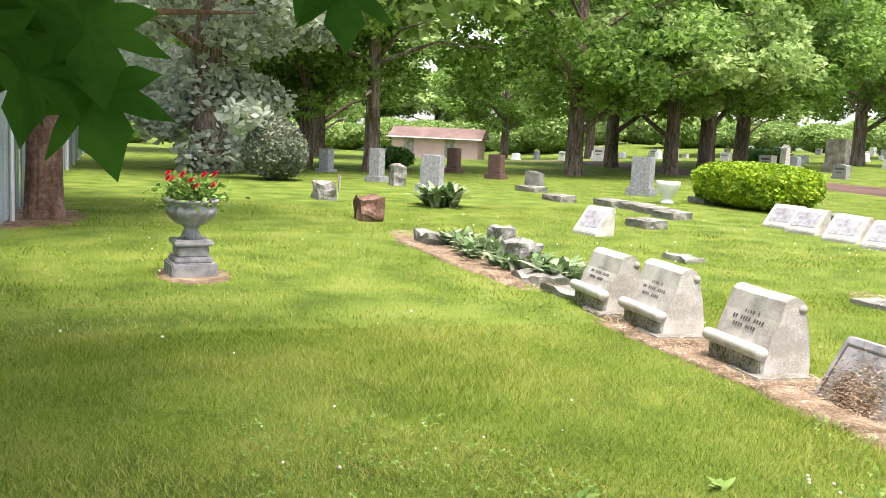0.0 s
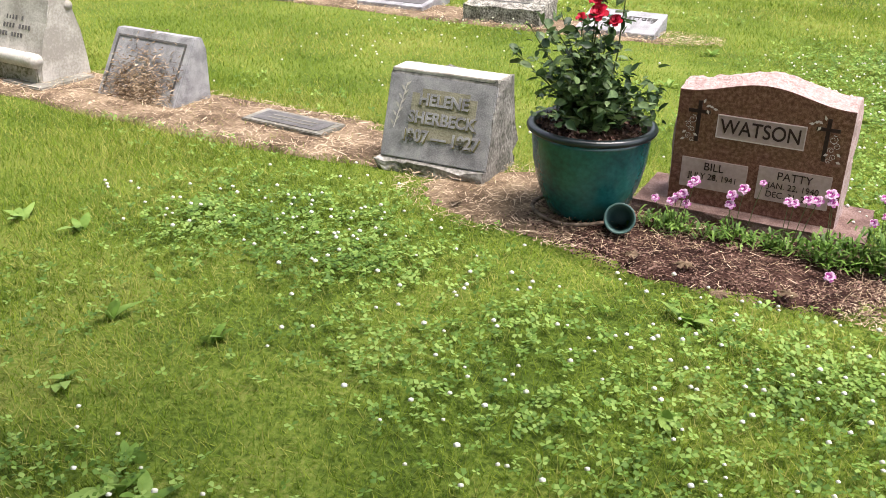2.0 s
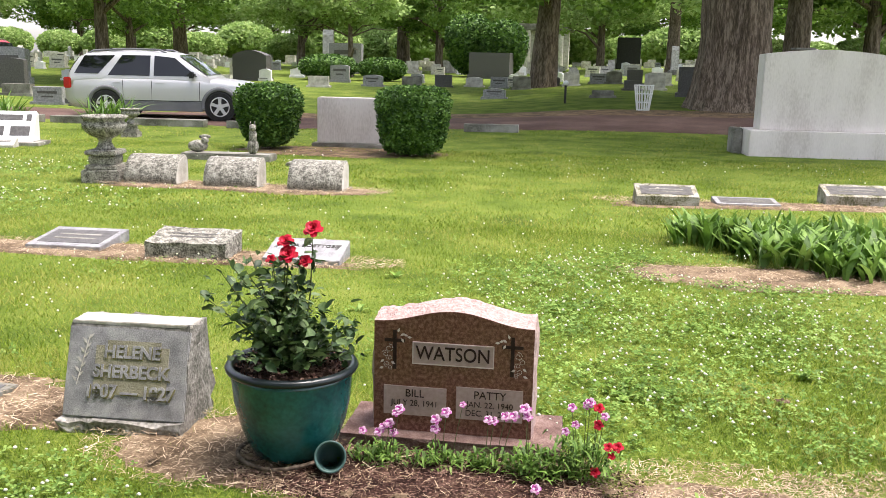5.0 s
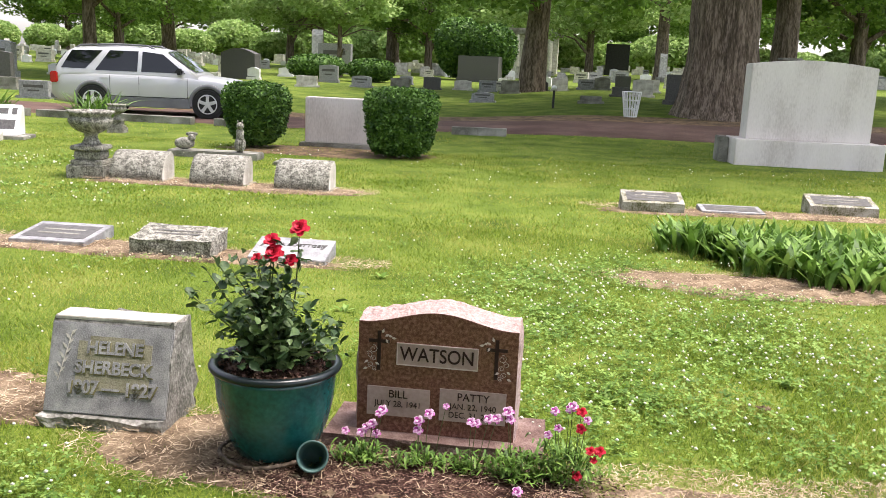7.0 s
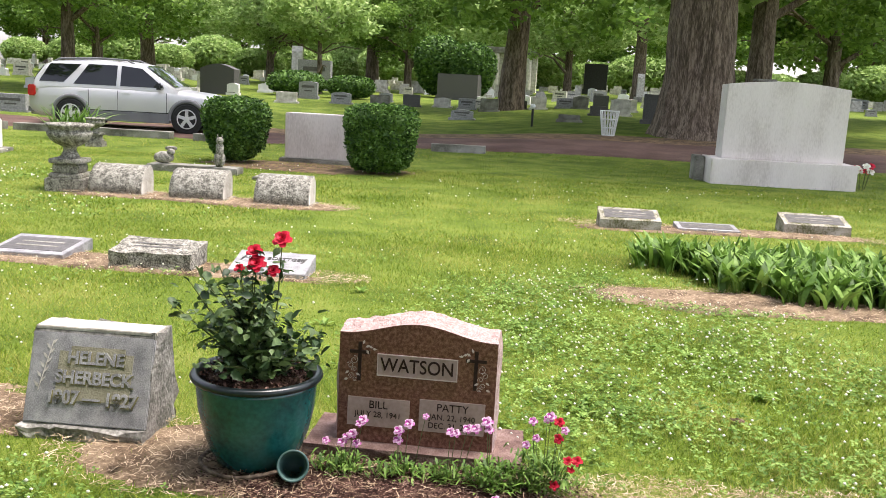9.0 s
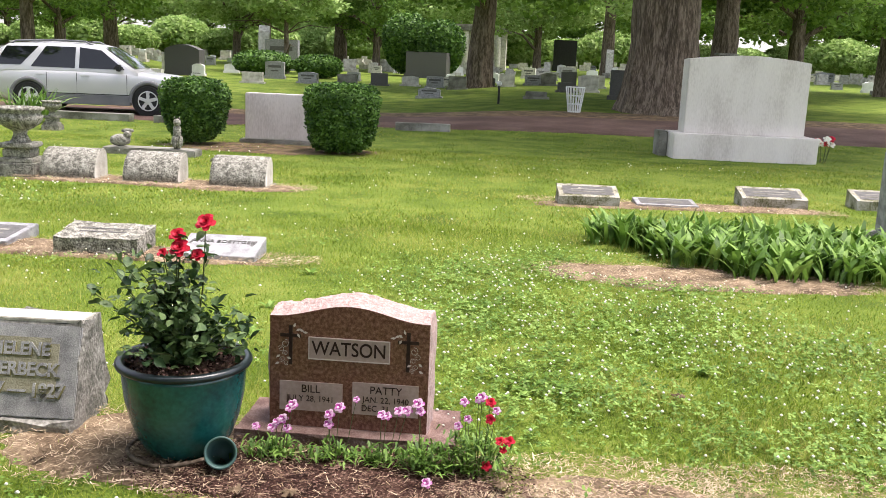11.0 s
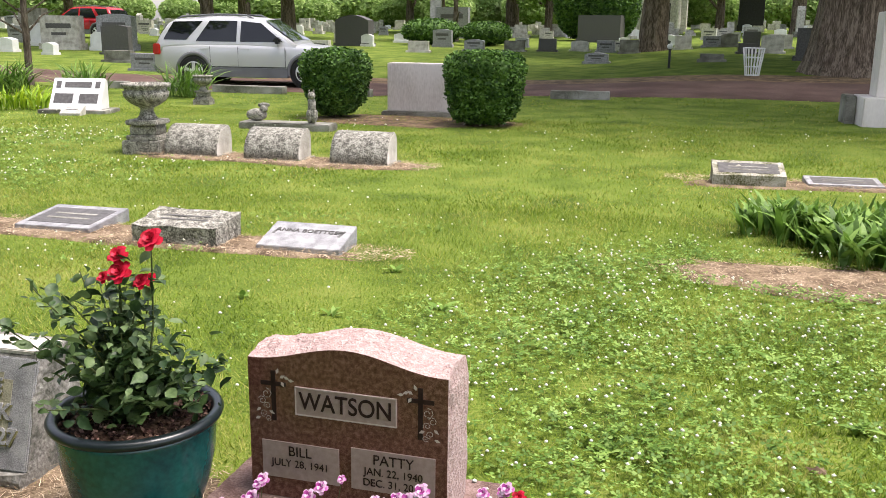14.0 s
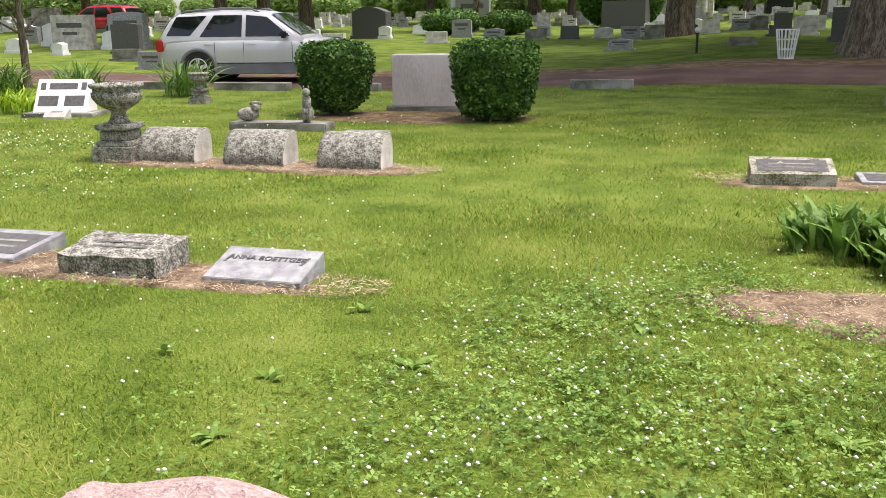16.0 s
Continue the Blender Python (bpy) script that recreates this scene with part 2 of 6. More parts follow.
def box(bm, x0, x1, y0, y1, z0, z1, bevel=0.0, cuts=0):
    r = bmesh.ops.create_cube(bm, size=1)
    bmesh.ops.transform(bm, matrix=Matrix.Translation(((x0 + x1) / 2, (y0 + y1) / 2, (z0 + z1) / 2)) @ Matrix.Diagonal((x1 - x0, y1 - y0, z1 - z0, 1)), verts=r["verts"])
    edges = list({e for v in r["verts"] for e in v.link_edges})
    if cuts:
        bmesh.ops.subdivide_edges(bm, edges=edges, cuts=cuts, use_grid_fill=True)
    elif bevel:
        bmesh.ops.bevel(bm, geom=edges, offset=bevel, segments=2, affect="EDGES")
    return bm


def boxed(*a, **k):
    return box(bmesh.new(), *a, **k)


def extrude_x(bm, profile, x0, x1, cuts=0):
    """A prism along x over a (y, z) outline given counter-clockwise as seen from +x."""
    n, rows = len(profile), cuts + 2
    vs = [[bm.verts.new((x0 + (x1 - x0) * k / (rows - 1), y, z)) for y, z in profile] for k in range(rows)]
    for k in range(rows - 1):
        for i in range(n):
            j = (i + 1) % n
            bm.faces.new((vs[k][i], vs[k + 1][i], vs[k + 1][j], vs[k][j]))
    bm.faces.new(vs[0])
    bm.faces.new(list(reversed(vs[-1])))
    bmesh.ops.recalc_face_normals(bm, faces=bm.faces[:])
    return bm


def bevelled(bm, w=0.006):
    es = [e for e in bm.edges if len(e.link_faces) == 2 and e.calc_face_angle(0) > 0.5]
    bmesh.ops.bevel(bm, geom=es, offset=w, segments=2, affect="EDGES")
    return bm


def roughen(bm, amount, scale=12.0, seed=0.0, keep=None):
    for v in bm.verts:
        if keep is None or keep(v.co):
            v.co += noise.noise_vector(v.co * scale + Vector((seed, seed, seed))) * amount
    return bm


def lathe(bm, profile, seg=32, wave=0.0, waves=16):
    rings = []
    for r, z in profile:
        rings.append([bm.verts.new((r * (1 + wave * math.cos(waves * 2 * math.pi * k / seg)) * math.cos(2 * math.pi * k / seg),
                                    r * (1 + wave * math.cos(waves * 2 * math.pi * k / seg)) * math.sin(2 * math.pi * k / seg), z)) for k in range(seg)])
    for a, b in zip(rings, rings[1:]):
        for k in range(seg):
            j = (k + 1) % seg
            bm.faces.new((a[k], a[j], b[j], b[k]))
    if profile[0][0] > 0.001:
        bm.faces.new(list(reversed(rings[0])))
    if profile[-1][0] > 0.001:
        bm.faces.new(rings[-1])
    return bm


def tube(bm, pts, radii, seg=6):
    rings, last, q = [], Vector((0, 0, 1)), Matrix.Identity(3).to_quaternion()
    for k, p in enumerate(pts):
        d = (Vector(pts[min(k + 1, len(pts) - 1)]) - Vector(pts[max(k - 1, 0)])).normalized()
        q = last.rotation_difference(d) @ q
        last = d
        rings.append([bm.verts.new(Vector(p) + q @ Vector((radii[k] * math.cos(2 * math.pi * i / seg), radii[k] * math.sin(2 * math.pi * i / seg), 0))) for i in range(seg)])
    for a, b in zip(rings, rings[1:]):
        for i in range(seg):
            j = (i + 1) % seg
            bm.faces.new((a[i], a[j], b[j], b[i]))
    bm.faces.new(rings[-1])
    return bm


def text(name, words, size, material, parent, m, depth=0.002, wide=1.0, bold=0.0, serif=False):
    cu = bpy.data.curves.new(name, "FONT")
    cu.body, cu.size, cu.extrude, cu.align_x, cu.align_y, cu.offset = words, size, depth, "CENTER", "CENTER", bold
    tmp = bpy.data.objects.new(name, cu)
    scene.collection.objects.link(tmp)
    bpy.context.view_layer.update()
    me = bpy.data.meshes.new_from_object(tmp.evaluated_get(bpy.context.evaluated_depsgraph_get()))
    bpy.data.objects.remove(tmp)
    me.materials.clear()
    me.materials.append(material)
    me.transform(m @ Matrix.Diagonal((wide, 1, 1, 1)))
    ob = new(name, me)
    ob.parent = parent
    return ob


UPRIGHT = Matrix.Rotation(radians(90), 4, "X")


def leaves(rng, centres, size, flat=0.5, long=1.0, fold=0.25):
    """Folded rhombic leaves at the centres, as vertex and face arrays."""
    n = len(centres)
    d = rng.normal(size=(n, 3))
    d[:, 2] *= flat
    d /= np.linalg.norm(d, axis=1)[:, None] + 1e-9
    s = rng.normal(size=(n, 3))
    s -= (s * d).sum(1)[:, None] * d
    s /= np.linalg.norm(s, axis=1)[:, None] + 1e-9
    u = np.cross(d, s)
    w = (size * rng.uniform(0.6, 1.3, n))[:, None]
    c = np.asarray(centres)
    v = np.stack([c - d * w * long * 0.5, c + s * w * 0.42 + u * w * fold, c + d * w * long * 0.6, c - s * w * 0.42 + u * w * fold], 1).reshape(-1, 3)
    i = np.arange(n)[:, None] * 4
    return v, np.concatenate([i + [0, 1, 2], i + [0, 2, 3]], 1).reshape(-1, 3)


def fast(name, v, f, material, parent=None):
    me = bpy.data.meshes.new(name)
    me.vertices.add(len(v))
    me.vertices.foreach_set("co", np.asarray(v, dtype=np.float32).ravel())
    me.loops.add(f.size)
    me.loops.foreach_set("vertex_index", np.asarray(f, dtype=np.int32).ravel())
    me.polygons.add(len(f))
    me.polygons.foreach_set("loop_start", np.arange(len(f), dtype=np.int32) * f.shape[1])
    me.update(calc_edges=True)
    me.materials.append(material)
    ob = new(name, me)
    ob.parent = parent
    return ob


# ---- ground ----
def axis(lo, hi, near, step):
    a, v = [], lo
    while v < hi:
        a.append(v)
        v += step if abs(v) < near else step * (1 + (abs(v) - near) * 0.12)
    return a + [hi]


gx, gy = axis(-900, 900, 12, 0.5), axis(-900, 900, 14, 0.5)
gv = [(x, y, gz(x, y) + 0.012 * noise.noise((x * 0.9, y * 0.9, 0))) for y in gy for x in gx]
gf = [(j * len(gx) + i, j * len(gx) + i + 1, (j + 1) * len(gx) + i + 1, (j + 1) * len(gx) + i) for j in range(len(gy) - 1) for i in range(len(gx) - 1)]
tagged(raw("ground", gv, gf, TURF, smooth=True), "mown cemetery lawn with yellowish and green patches", "lawn", kind="structure")


def patch(name, cx, cy, rx, ry, material, label, rz=0.0, lift=0.016, seed=0, power=2.0):
    """A low, ragged spread of loose material on the lawn."""
    vs, fs, seg, rings = [(0, 0, lift)], [], 64, 6
    for r in range(1, rings + 1):
        for k in range(seg):
            a = 2 * math.pi * k / seg
            ca, sa = math.cos(a), math.sin(a)
            e = (abs(ca) ** power + abs(sa) ** power) ** (-1 / power)
            wob = 0.92 + 0.20 * noise.noise((ca * 2 + seed, sa * 2, seed)) + 0.16 * noise.noise((ca * 9, sa * 9, seed))
            q = r / rings
            vs.append((rx * e * ca * q * wob, ry * e * sa * q * wob, lift * (1 if r < rings else -0.6) + (0.008 * noise.noise((ca * q * 9, sa * q * 9, seed)) if r < rings else 0)))
    for k in range(seg):
        fs.append((0, 1 + k, 1 + (k + 1) % seg))
    for r in range(rings - 1):
        for k in range(seg):
            a, b = 1 + r * seg + k, 1 + r * seg + (k + 1) % seg
            fs.append((a, a + seg, b + seg, b))
    ob = raw(name, vs, fs, material, smooth=True)
    ob.matrix_basis = pose(cx, cy, gz(cx, cy), 0, 0, rz)
    return tagged(ob, label, name.replace("_", " "), kind="structure")


patch("straw_strip", -3.6, 0.1, 2.35, 0.34, STRAW, "dry brown clippings strewn along the row of headstones", 0, 0.018, 1, 5)
patch("straw_strip", -9.0, 0.0, 2.3, 0.35, STRAW, "dry brown clippings round a planted grave row", 2, 0.018, 2, 4)
patch("straw_strip", -0.74, -0.14, 0.62, 0.34, STRAW, "dry clippings beside the teal planter", 0, 0.014, 3, 3)
patch("mulch_bed", 0.0, -0.27, 0.70, 0.33, MULCH, "dark brown mulch bed with dry clippings before the red headstone", 0, 0.022, 4, 2.4)
patch("straw_strip", 0.98, -0.26, 0.40, 0.17, STRAW, "dry clippings beside the mulch bed", 0, 0.006, 14, 2.2)
patch("straw_strip", -3.6, 3.1, 2.75, 0.30, STRAW, "dry clippings along the flat grave markers", 1, 0.016, 7, 5)
patch("straw_strip", -3.4, 6.75, 1.75, 0.36, STRAW, "dry clippings along the pillow headstones", 0, 0.016, 8, 5)
patch("straw_strip", 2.0, 3.35, 1.3, 0.42, STRAW, "dry clippings along the edge of the leafy bed", 3, 0.016, 9, 3)
patch("straw_strip", 2.4, 7.0, 1.8, 0.28, STRAW, "dry clippings round the small markers", 8, 0.014, 10, 4)
patch("dirt_ring", -7.8, -2.95, 0.55, 0.36, STRAW, "bare dirt round the stone urn", 0, 0.016, 11)
patch("dirt_ring", -12.8, -4.7, 1.6, 0.8, LITTER, "bare dirt under the tree by the fence", 0, 0.016, 12)
patch("dirt_ring", -3.4, 11.2, 2.0, 0.9, LITTER, "leaf litter under the clipped hedges", 0, 0.014, 13)

# ---- cemetery road ----
def ribbon(name, pts, width, material, label, lift=0.02):
    vs, fs = [], []
    for k, (x, y) in enumerate(pts):
        ax, ay = pts[max(k - 1, 0)]
        bx, by = pts[min(k + 1, len(pts) - 1)]
        l = math.hypot(bx - ax, by - ay)
        nx, ny = -(by - ay) / l, (bx - ax) / l
        for q in (-1, -0.9, -0.3, 0.3, 0.9, 1):
            px, py = x + nx * q * width / 2, y + ny * q * width / 2
            vs.append((px, py, gz(px, py) + (lift if abs(q) < 1 else -0.02)))
        if k:
            for i in range(5):
                a = (k - 1) * 6 + i
                fs.append((a, a + 1, a + 7, a + 6))
    return tagged(raw(name, vs, fs, material, smooth=True), label, name, kind="structure")


ROAD = [(-60 + 1.0 * k, 18.6 + 1.2 * ss((-4 - (-60 + k)) / 5) + 0.0022 * (max(0, -14 + 60 - k)) ** 2 * 0.3 + 0.012 * max(0, k - 62) ** 1.4) for k in range(0, 110)]
ribbon("road", ROAD, 3.6, ASPHALT, "narrow dark asphalt cemetery lane", 0.02)
ribbon("leaf_litter", [(x, y + 2.2) for x, y in ROAD if x > -12], 2.2, LITTER, "brown leaf litter along the lane", 0.012)

# ---- the red granite headstone ----
hs = thing("headstone", 0, 0, 0, "polished red granite double headstone with rough pink edges", "headstone", z=0)
W = 0.305
DZ0, DZ1, RISE, DEEP = 0.07, 0.505, 0.05, 0.19


def crown_line(x):
    u = abs(x) / W
    return DZ1 + RISE * (0.5 + 0.5 * math.cos(math.pi * min(1, u / 0.95))) if u < 0.95 else DZ1


bm = bmesh.new()
NX, NY = 40, 8
grid = {}
for i in range(NX + 1):
    x = -W + 2 * W * i / NX
    top = crown_line(x)
    for j in range(NY + 1):
        y = DEEP * j / NY
        z = top + (0.012 + 0.012 * noise.noise((x * 14, y * 14, 3)) + 0.010 * noise.noise((x * 45, y * 45, 1))) * min(1, j / 3, (NY - j) / 2) + (0.005 if j else 0) * min(1, j / 3)
        grid[i, j] = bm.verts.new((x, y, z))
for i in range(NX):
    for j in range(NY):
        bm.faces.new((grid[i, j], grid[i + 1, j], grid[i + 1, j + 1], grid[i, j + 1]))
for s in (0, NX):
    rows = 8
    prev = [grid[s, j] for j in range(NY + 1)]
    for k in range(1, rows + 1):
        cur = []
        for j in range(NY + 1):
            p = grid[s, j].co
            z = p.z + (DZ0 - p.z) * k / rows
            x = p.x + (0.008 * noise.noise((z * 20, p.y * 20, s)) + 0.008 if 0 < j else 0) * (1 if s else -1)
            cur.append(bm.verts.new((x, p.y, z)))
        for j in range(NY):
            bm.faces.new((prev[j], prev[j + 1], cur[j + 1], cur[j]) if not s else (prev[j], cur[j], cur[j + 1], prev[j + 1]))
        prev = cur
part("rough_edge", bm, PINK_RAW, hs, "rough rock-pitched pink granite edges")
for nm, yy in (("face", 0.0), ("back", DEEP)):
    bm = bmesh.new()
    up = [bm.verts.new((-W + 2 * W * i / NX, yy, crown_line(-W + 2 * W * i / NX) + (0.005 if yy else 0))) for i in range(NX + 1)]
    lo = [bm.verts.new((-W + 2 * W * i / NX, yy, DZ0)) for i in range(NX + 1)]
    for i in range(NX):
        bm.faces.new((lo[i], lo[i + 1], up[i + 1], up[i]) if yy == 0 else (lo[i + 1], lo[i], up[i], up[i + 1]))
    part(nm, bm, PINK_POL, hs, "polished dark red face" if yy == 0 else "")
bm = boxed(-0.42, 0.42, -0.075, 0.27, -0.08, 0.07, cuts=9)
roughen(bm, 0.014, 16, 2, lambda c: c.z < 0.06)
roughen(bm, 0.004, 30, 5)
part("base", bm, PINK_BASE, hs, "rough granite base sunk in the mulch")


def panel(name, x0, x1, z0, z1, border, parent):
    part(name, boxed(x0, x1, -0.003, 0.001, z0, z1), PINK_ETCH, parent, "frosted inscription panel")
    if border:
        for a, b, c, d in ((x0, x1, z0, z0 + 0.0035), (x0, x1, z1 - 0.0035, z1), (x0, x0 + 0.0035, z0, z1), (x1 - 0.0035, x1, z0, z1)):
            part("border", boxed(a, b, -0.0045, -0.003, c, d), ETCH_LIGHT, parent)


panel("name_panel", -0.156, 0.156, 0.342, 0.43, True, hs)
panel("date_panel", -0.266, -0.022, 0.134, 0.250, False, hs)
panel("date_panel", 0.016, 0.270, 0.134, 0.262, False, hs)
text("name_lettering", "WATSON", 0.076, LETTER_DARK, hs, Matrix.Translation((0, -0.004, 0.386)) @ UPRIGHT, 0.0015, 0.86, 0.0006)
text("lettering", "BILL", 0.044, LETTER_DARK, hs, Matrix.Translation((-0.145, -0.004, 0.222)) @ UPRIGHT, 0.001, 0.95)
text("lettering", "JULY 28, 1941", 0.033, LETTER_DARK, hs, Matrix.Translation((-0.145, -0.004, 0.183)) @ UPRIGHT, 0.001, 0.95)
text("lettering", "PATTY", 0.044, LETTER_DARK, hs, Matrix.Translation((0.145, -0.004, 0.233)) @ UPRIGHT, 0.001, 0.95)
text("lettering", "JAN. 22, 1940", 0.033, LETTER_DARK, hs, Matrix.Translation((0.145, -0.004, 0.195)) @ UPRIGHT, 0.001, 0.95)
text("lettering", "DEC. 31, 2015", 0.033, LETTER_DARK, hs, Matrix.Translation((0.145, -0.004, 0.160)) @ UPRIGHT, 0.001, 0.95)
rng = np.random.default_rng(11)
for sx in (-1, 1):
    cx = sx * 0.225
    bm = bmesh.new()
    box(bm, cx - 0.007, cx + 0.007, -0.002, 0.001, 0.315, 0.470)
    box(bm, cx - 0.040, cx + 0.040, -0.0023, 0.001, 0.424, 0.437)
    part("engraved_cross", bm, LETTER_DARK, hs, "dark engraved cross")
    for k, (ox, oz, rr) in enumerate(((0.022, 0.398, 0.017), (0.036, 0.375, 0.013), (0.020, 0.360, 0.011), (0.030, 0.335, 0.012), (0.016, 0.322, 0.009))):
        px, pz = cx + sx * ox, oz
        bm = bmesh.new()
        for q in range(9):
            t0, t1 = q * 0.9 + k, q * 0.9 + k + 0.7
            r0 = rr * (0.25 + 0.085 * q)
            bm.faces.new([bm.verts.new((px + rq * math.cos(t), -0.0035, pz + rq * math.sin(t))) for rq, t in ((r0, t0), (r0 + 0.0022, t0), (r0 + 0.0022, t1), (r0, t1))])
        part("engraved_rose", bm, ETCH_LIGHT, hs)
    for k, (ox, oz, turn) in enumerate(((-0.022, 0.450, 2.6), (-0.034, 0.456, 3.5), (-0.026, 0.440, 4.2), (-0.012, 0.462, 1.9), (0.040, 0.352, 5.6), (0.014, 0.345, 3.6), (0.042, 0.322, 5.9), (-0.048, 0.446, 3.2))):
        px, pz = cx + sx * ox, oz
        a = turn if sx > 0 else math.pi - turn
        bm = bmesh.new()
        bm.faces.new([bm.verts.new((px + r * math.cos(a + o), -0.0035, pz + r * math.sin(a + o))) for r, o in ((0.0, 0), (0.010, -0.55), (0.020, 0), (0.010, 0.55))])
        part("engraved_leaf", bm, ETCH_LIGHT, hs)


# ---- slant stones of the first row ----
def incised(parent, rows, size, m, material):
    for k, words in enumerate(rows):
        text("lettering", words, size, material, parent, m @ Matrix.Translation((0, -k * size * 1.12, 0)), 0.003, 0.95, 0.0022 if size > 0.065 else 0.0004)


def slope_m(y0, z0, y1, z1, u, off=0.003):
    """A frame on a sloping face that rises from (y0, z0) to (y1, z1), at the share u of its height."""
    a = math.atan2(z1 - z0, y1 - y0)
    return Matrix.Translation((0, y0 + (y1 - y0) * u - off * math.sin(a), z0 + (z1 - z0) * u + off * math.cos(a))) @ Matrix.Rotation(a, 4, "X")


def slant_stone(x, y, w, h, rz, label, words, panelled=True):
    st = thing("slant_headstone", x, y, rz, label, "headstone")
    bm = extrude_x(bmesh.new(), [(-0.03, -0.05), (0.30, -0.05), (0.30, 0.05), (0.29, h - 0.01), (0.115, h), (0.105, h - 0.02), (-0.005, 0.06), (-0.03, 0.05)], -w / 2, w / 2, 12)
    bmesh.ops.subdivide_edges(bm, edges=[e for e in bm.edges if e.calc_length() > 0.1], cuts=4, use_grid_fill=True)
    roughen(bm, 0.022, 18, x, lambda c: abs(c.x) > w / 2 - 0.01 and c.y > 0.04 or c.z < 0.055 or c.y > 0.25)
    part("body", bm, GREY_ROUGH, st, "rock-faced weathered sides")
    m = slope_m(-0.005, 0.06, 0.105, h - 0.02, 0.5, 0.004)
    L = math.hypot(0.11, h - 0.08)
    bm = boxed(-w / 2 + 0.002, w / 2 - 0.002, -L / 2, L / 2, -0.012, 0.006, bevel=0.004)
    bmesh.ops.transform(bm, matrix=m, verts=bm.verts[:])
    part("face", bm, GREY, st, "smooth grey granite face")
    # thin top plate in a paler colour than face and body
    part("top", boxed(-w / 2 + 0.004, w / 2 - 0.004, 0.108, 0.23, h - 0.012, h + 0.004, bevel=0.003), LIME, st, "top paler than the face")
    if panelled:
        bm = boxed(-w * 0.26, w * 0.34, -L * 0.24, L * 0.30, 0.006, 0.009)
        bmesh.ops.transform(bm, matrix=m, verts=bm.verts[:])
        part("sunk_panel", bm, PANEL, st, "tooled panel behind the letters")
        bm = boxed(-w * 0.17, w * 0.27, L * 0.30, L * 0.36, 0.006, 0.009)
        bmesh.ops.transform(bm, matrix=m, verts=bm.verts[:])
        part("sunk_panel", bm, PANEL, st)
        sprig = bmesh.new()
        tube(sprig, [m @ Vector((-w * 0.40 + 0.01 * k, -L * 0.15 + 0.05 * k, 0.008)) for k in range(5)], [0.002] * 5, 4)
        for k in range(10):
            c = Vector((-w * 0.40 + 0.004 * k, -L * 0.12 + 0.019 * k, 0.009))
            s = 1 if k % 2 else -1
            sprig.faces.new([sprig.verts.new(m @ (c + Vector(o))) for o in ((0, 0, 0), (s * 0.012, 0.008, 0), (s * 0.022, 0.026, 0), (s * 0.004, 0.016, 0))])
        part("carved_sprig", sprig, LIME, st, "carved leaf sprig")
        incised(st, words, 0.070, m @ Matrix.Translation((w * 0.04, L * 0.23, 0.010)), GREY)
        # the same words again, shifted and darker: the letters' shadow as colour
        incised(st, words, 0.070, m @ Matrix.Translation((w * 0.04 + 0.004, L * 0.23 - 0.005, 0.0085)), MOSS_SHADOW)
    else:
        bm = boxed(-w * 0.40, w * 0.40, L * 0.30, L * 0.33, 0.006, 0.010)
        bmesh.ops.transform(bm, matrix=m, verts=bm.verts[:])
        part("carved_line", bm, INK, st)
    return st


slant_stone(-1.30, -0.09, 0.505, 0.42, 2, "grey granite slant headstone with mossy raised letters and a painted letter shadow", ["HELENE", "SHERBECK", "1907 — 1927"])


def low_slant(x, y, w, d, h, rz):
    st = thing("slant_headstone", x, y, rz, "blue-grey granite slant headstone half covered with dry clippings", "headstone")
    bm = extrude_x(bmesh.new(), [(0, -0.05), (d + 0.06, -0.05), (d + 0.06, h * 0.8), (d + 0.035, h), (d - 0.02, h + 0.004), (0, 0.015)], -w / 2, w / 2, 8)
    roughen(bm, 0.014, 16, 4, lambda c: abs(c.x) > w / 2 - 0.02 and c.y > 0.12 and c.z < h)
    part("body", bevelled(bm, 0.005), GREY, st)
    m = slope_m(0, 0.015, d - 0.02, h + 0.004, 0.5, 0.002)
    bm = bmesh.new()
    L = math.hypot(d, h)
    for a, b, c, e in ((-0.44, 0.44, 0.36, 0.385), (-0.44, -0.42, -0.4, 0.36), (0.42, 0.44, -0.4, 0.36)):
        box(bm, a * w, b * w, c * L, e * L, 0, 0.003)
    bmesh.ops.transform(bm, matrix=m, verts=bm.verts[:])
    part("carved_border", bm, INK, st)
    rng = np.random.default_rng(5)
    n = 2600
    u, v = rng.normal(0, 0.22, n) * w, np.abs(rng.normal(0, 0.32, n)) * L - L * 0.5
    c = np.stack([u, v, rng.uniform(0.003, 0.012, n)], 1)
    c = np.array([m @ Vector(p) for p in c[np.abs(u) < w / 2]])
    vv, ff = leaves(rng, c, 0.006, 0.5, 5.0, 0.02)
    tagged(fast("clipping", vv, ff, STRAWBIT, st), kind="stuff")
    return st


low_slant(-3.19, 0.06, 0.57, 0.22, 0.34, -2)


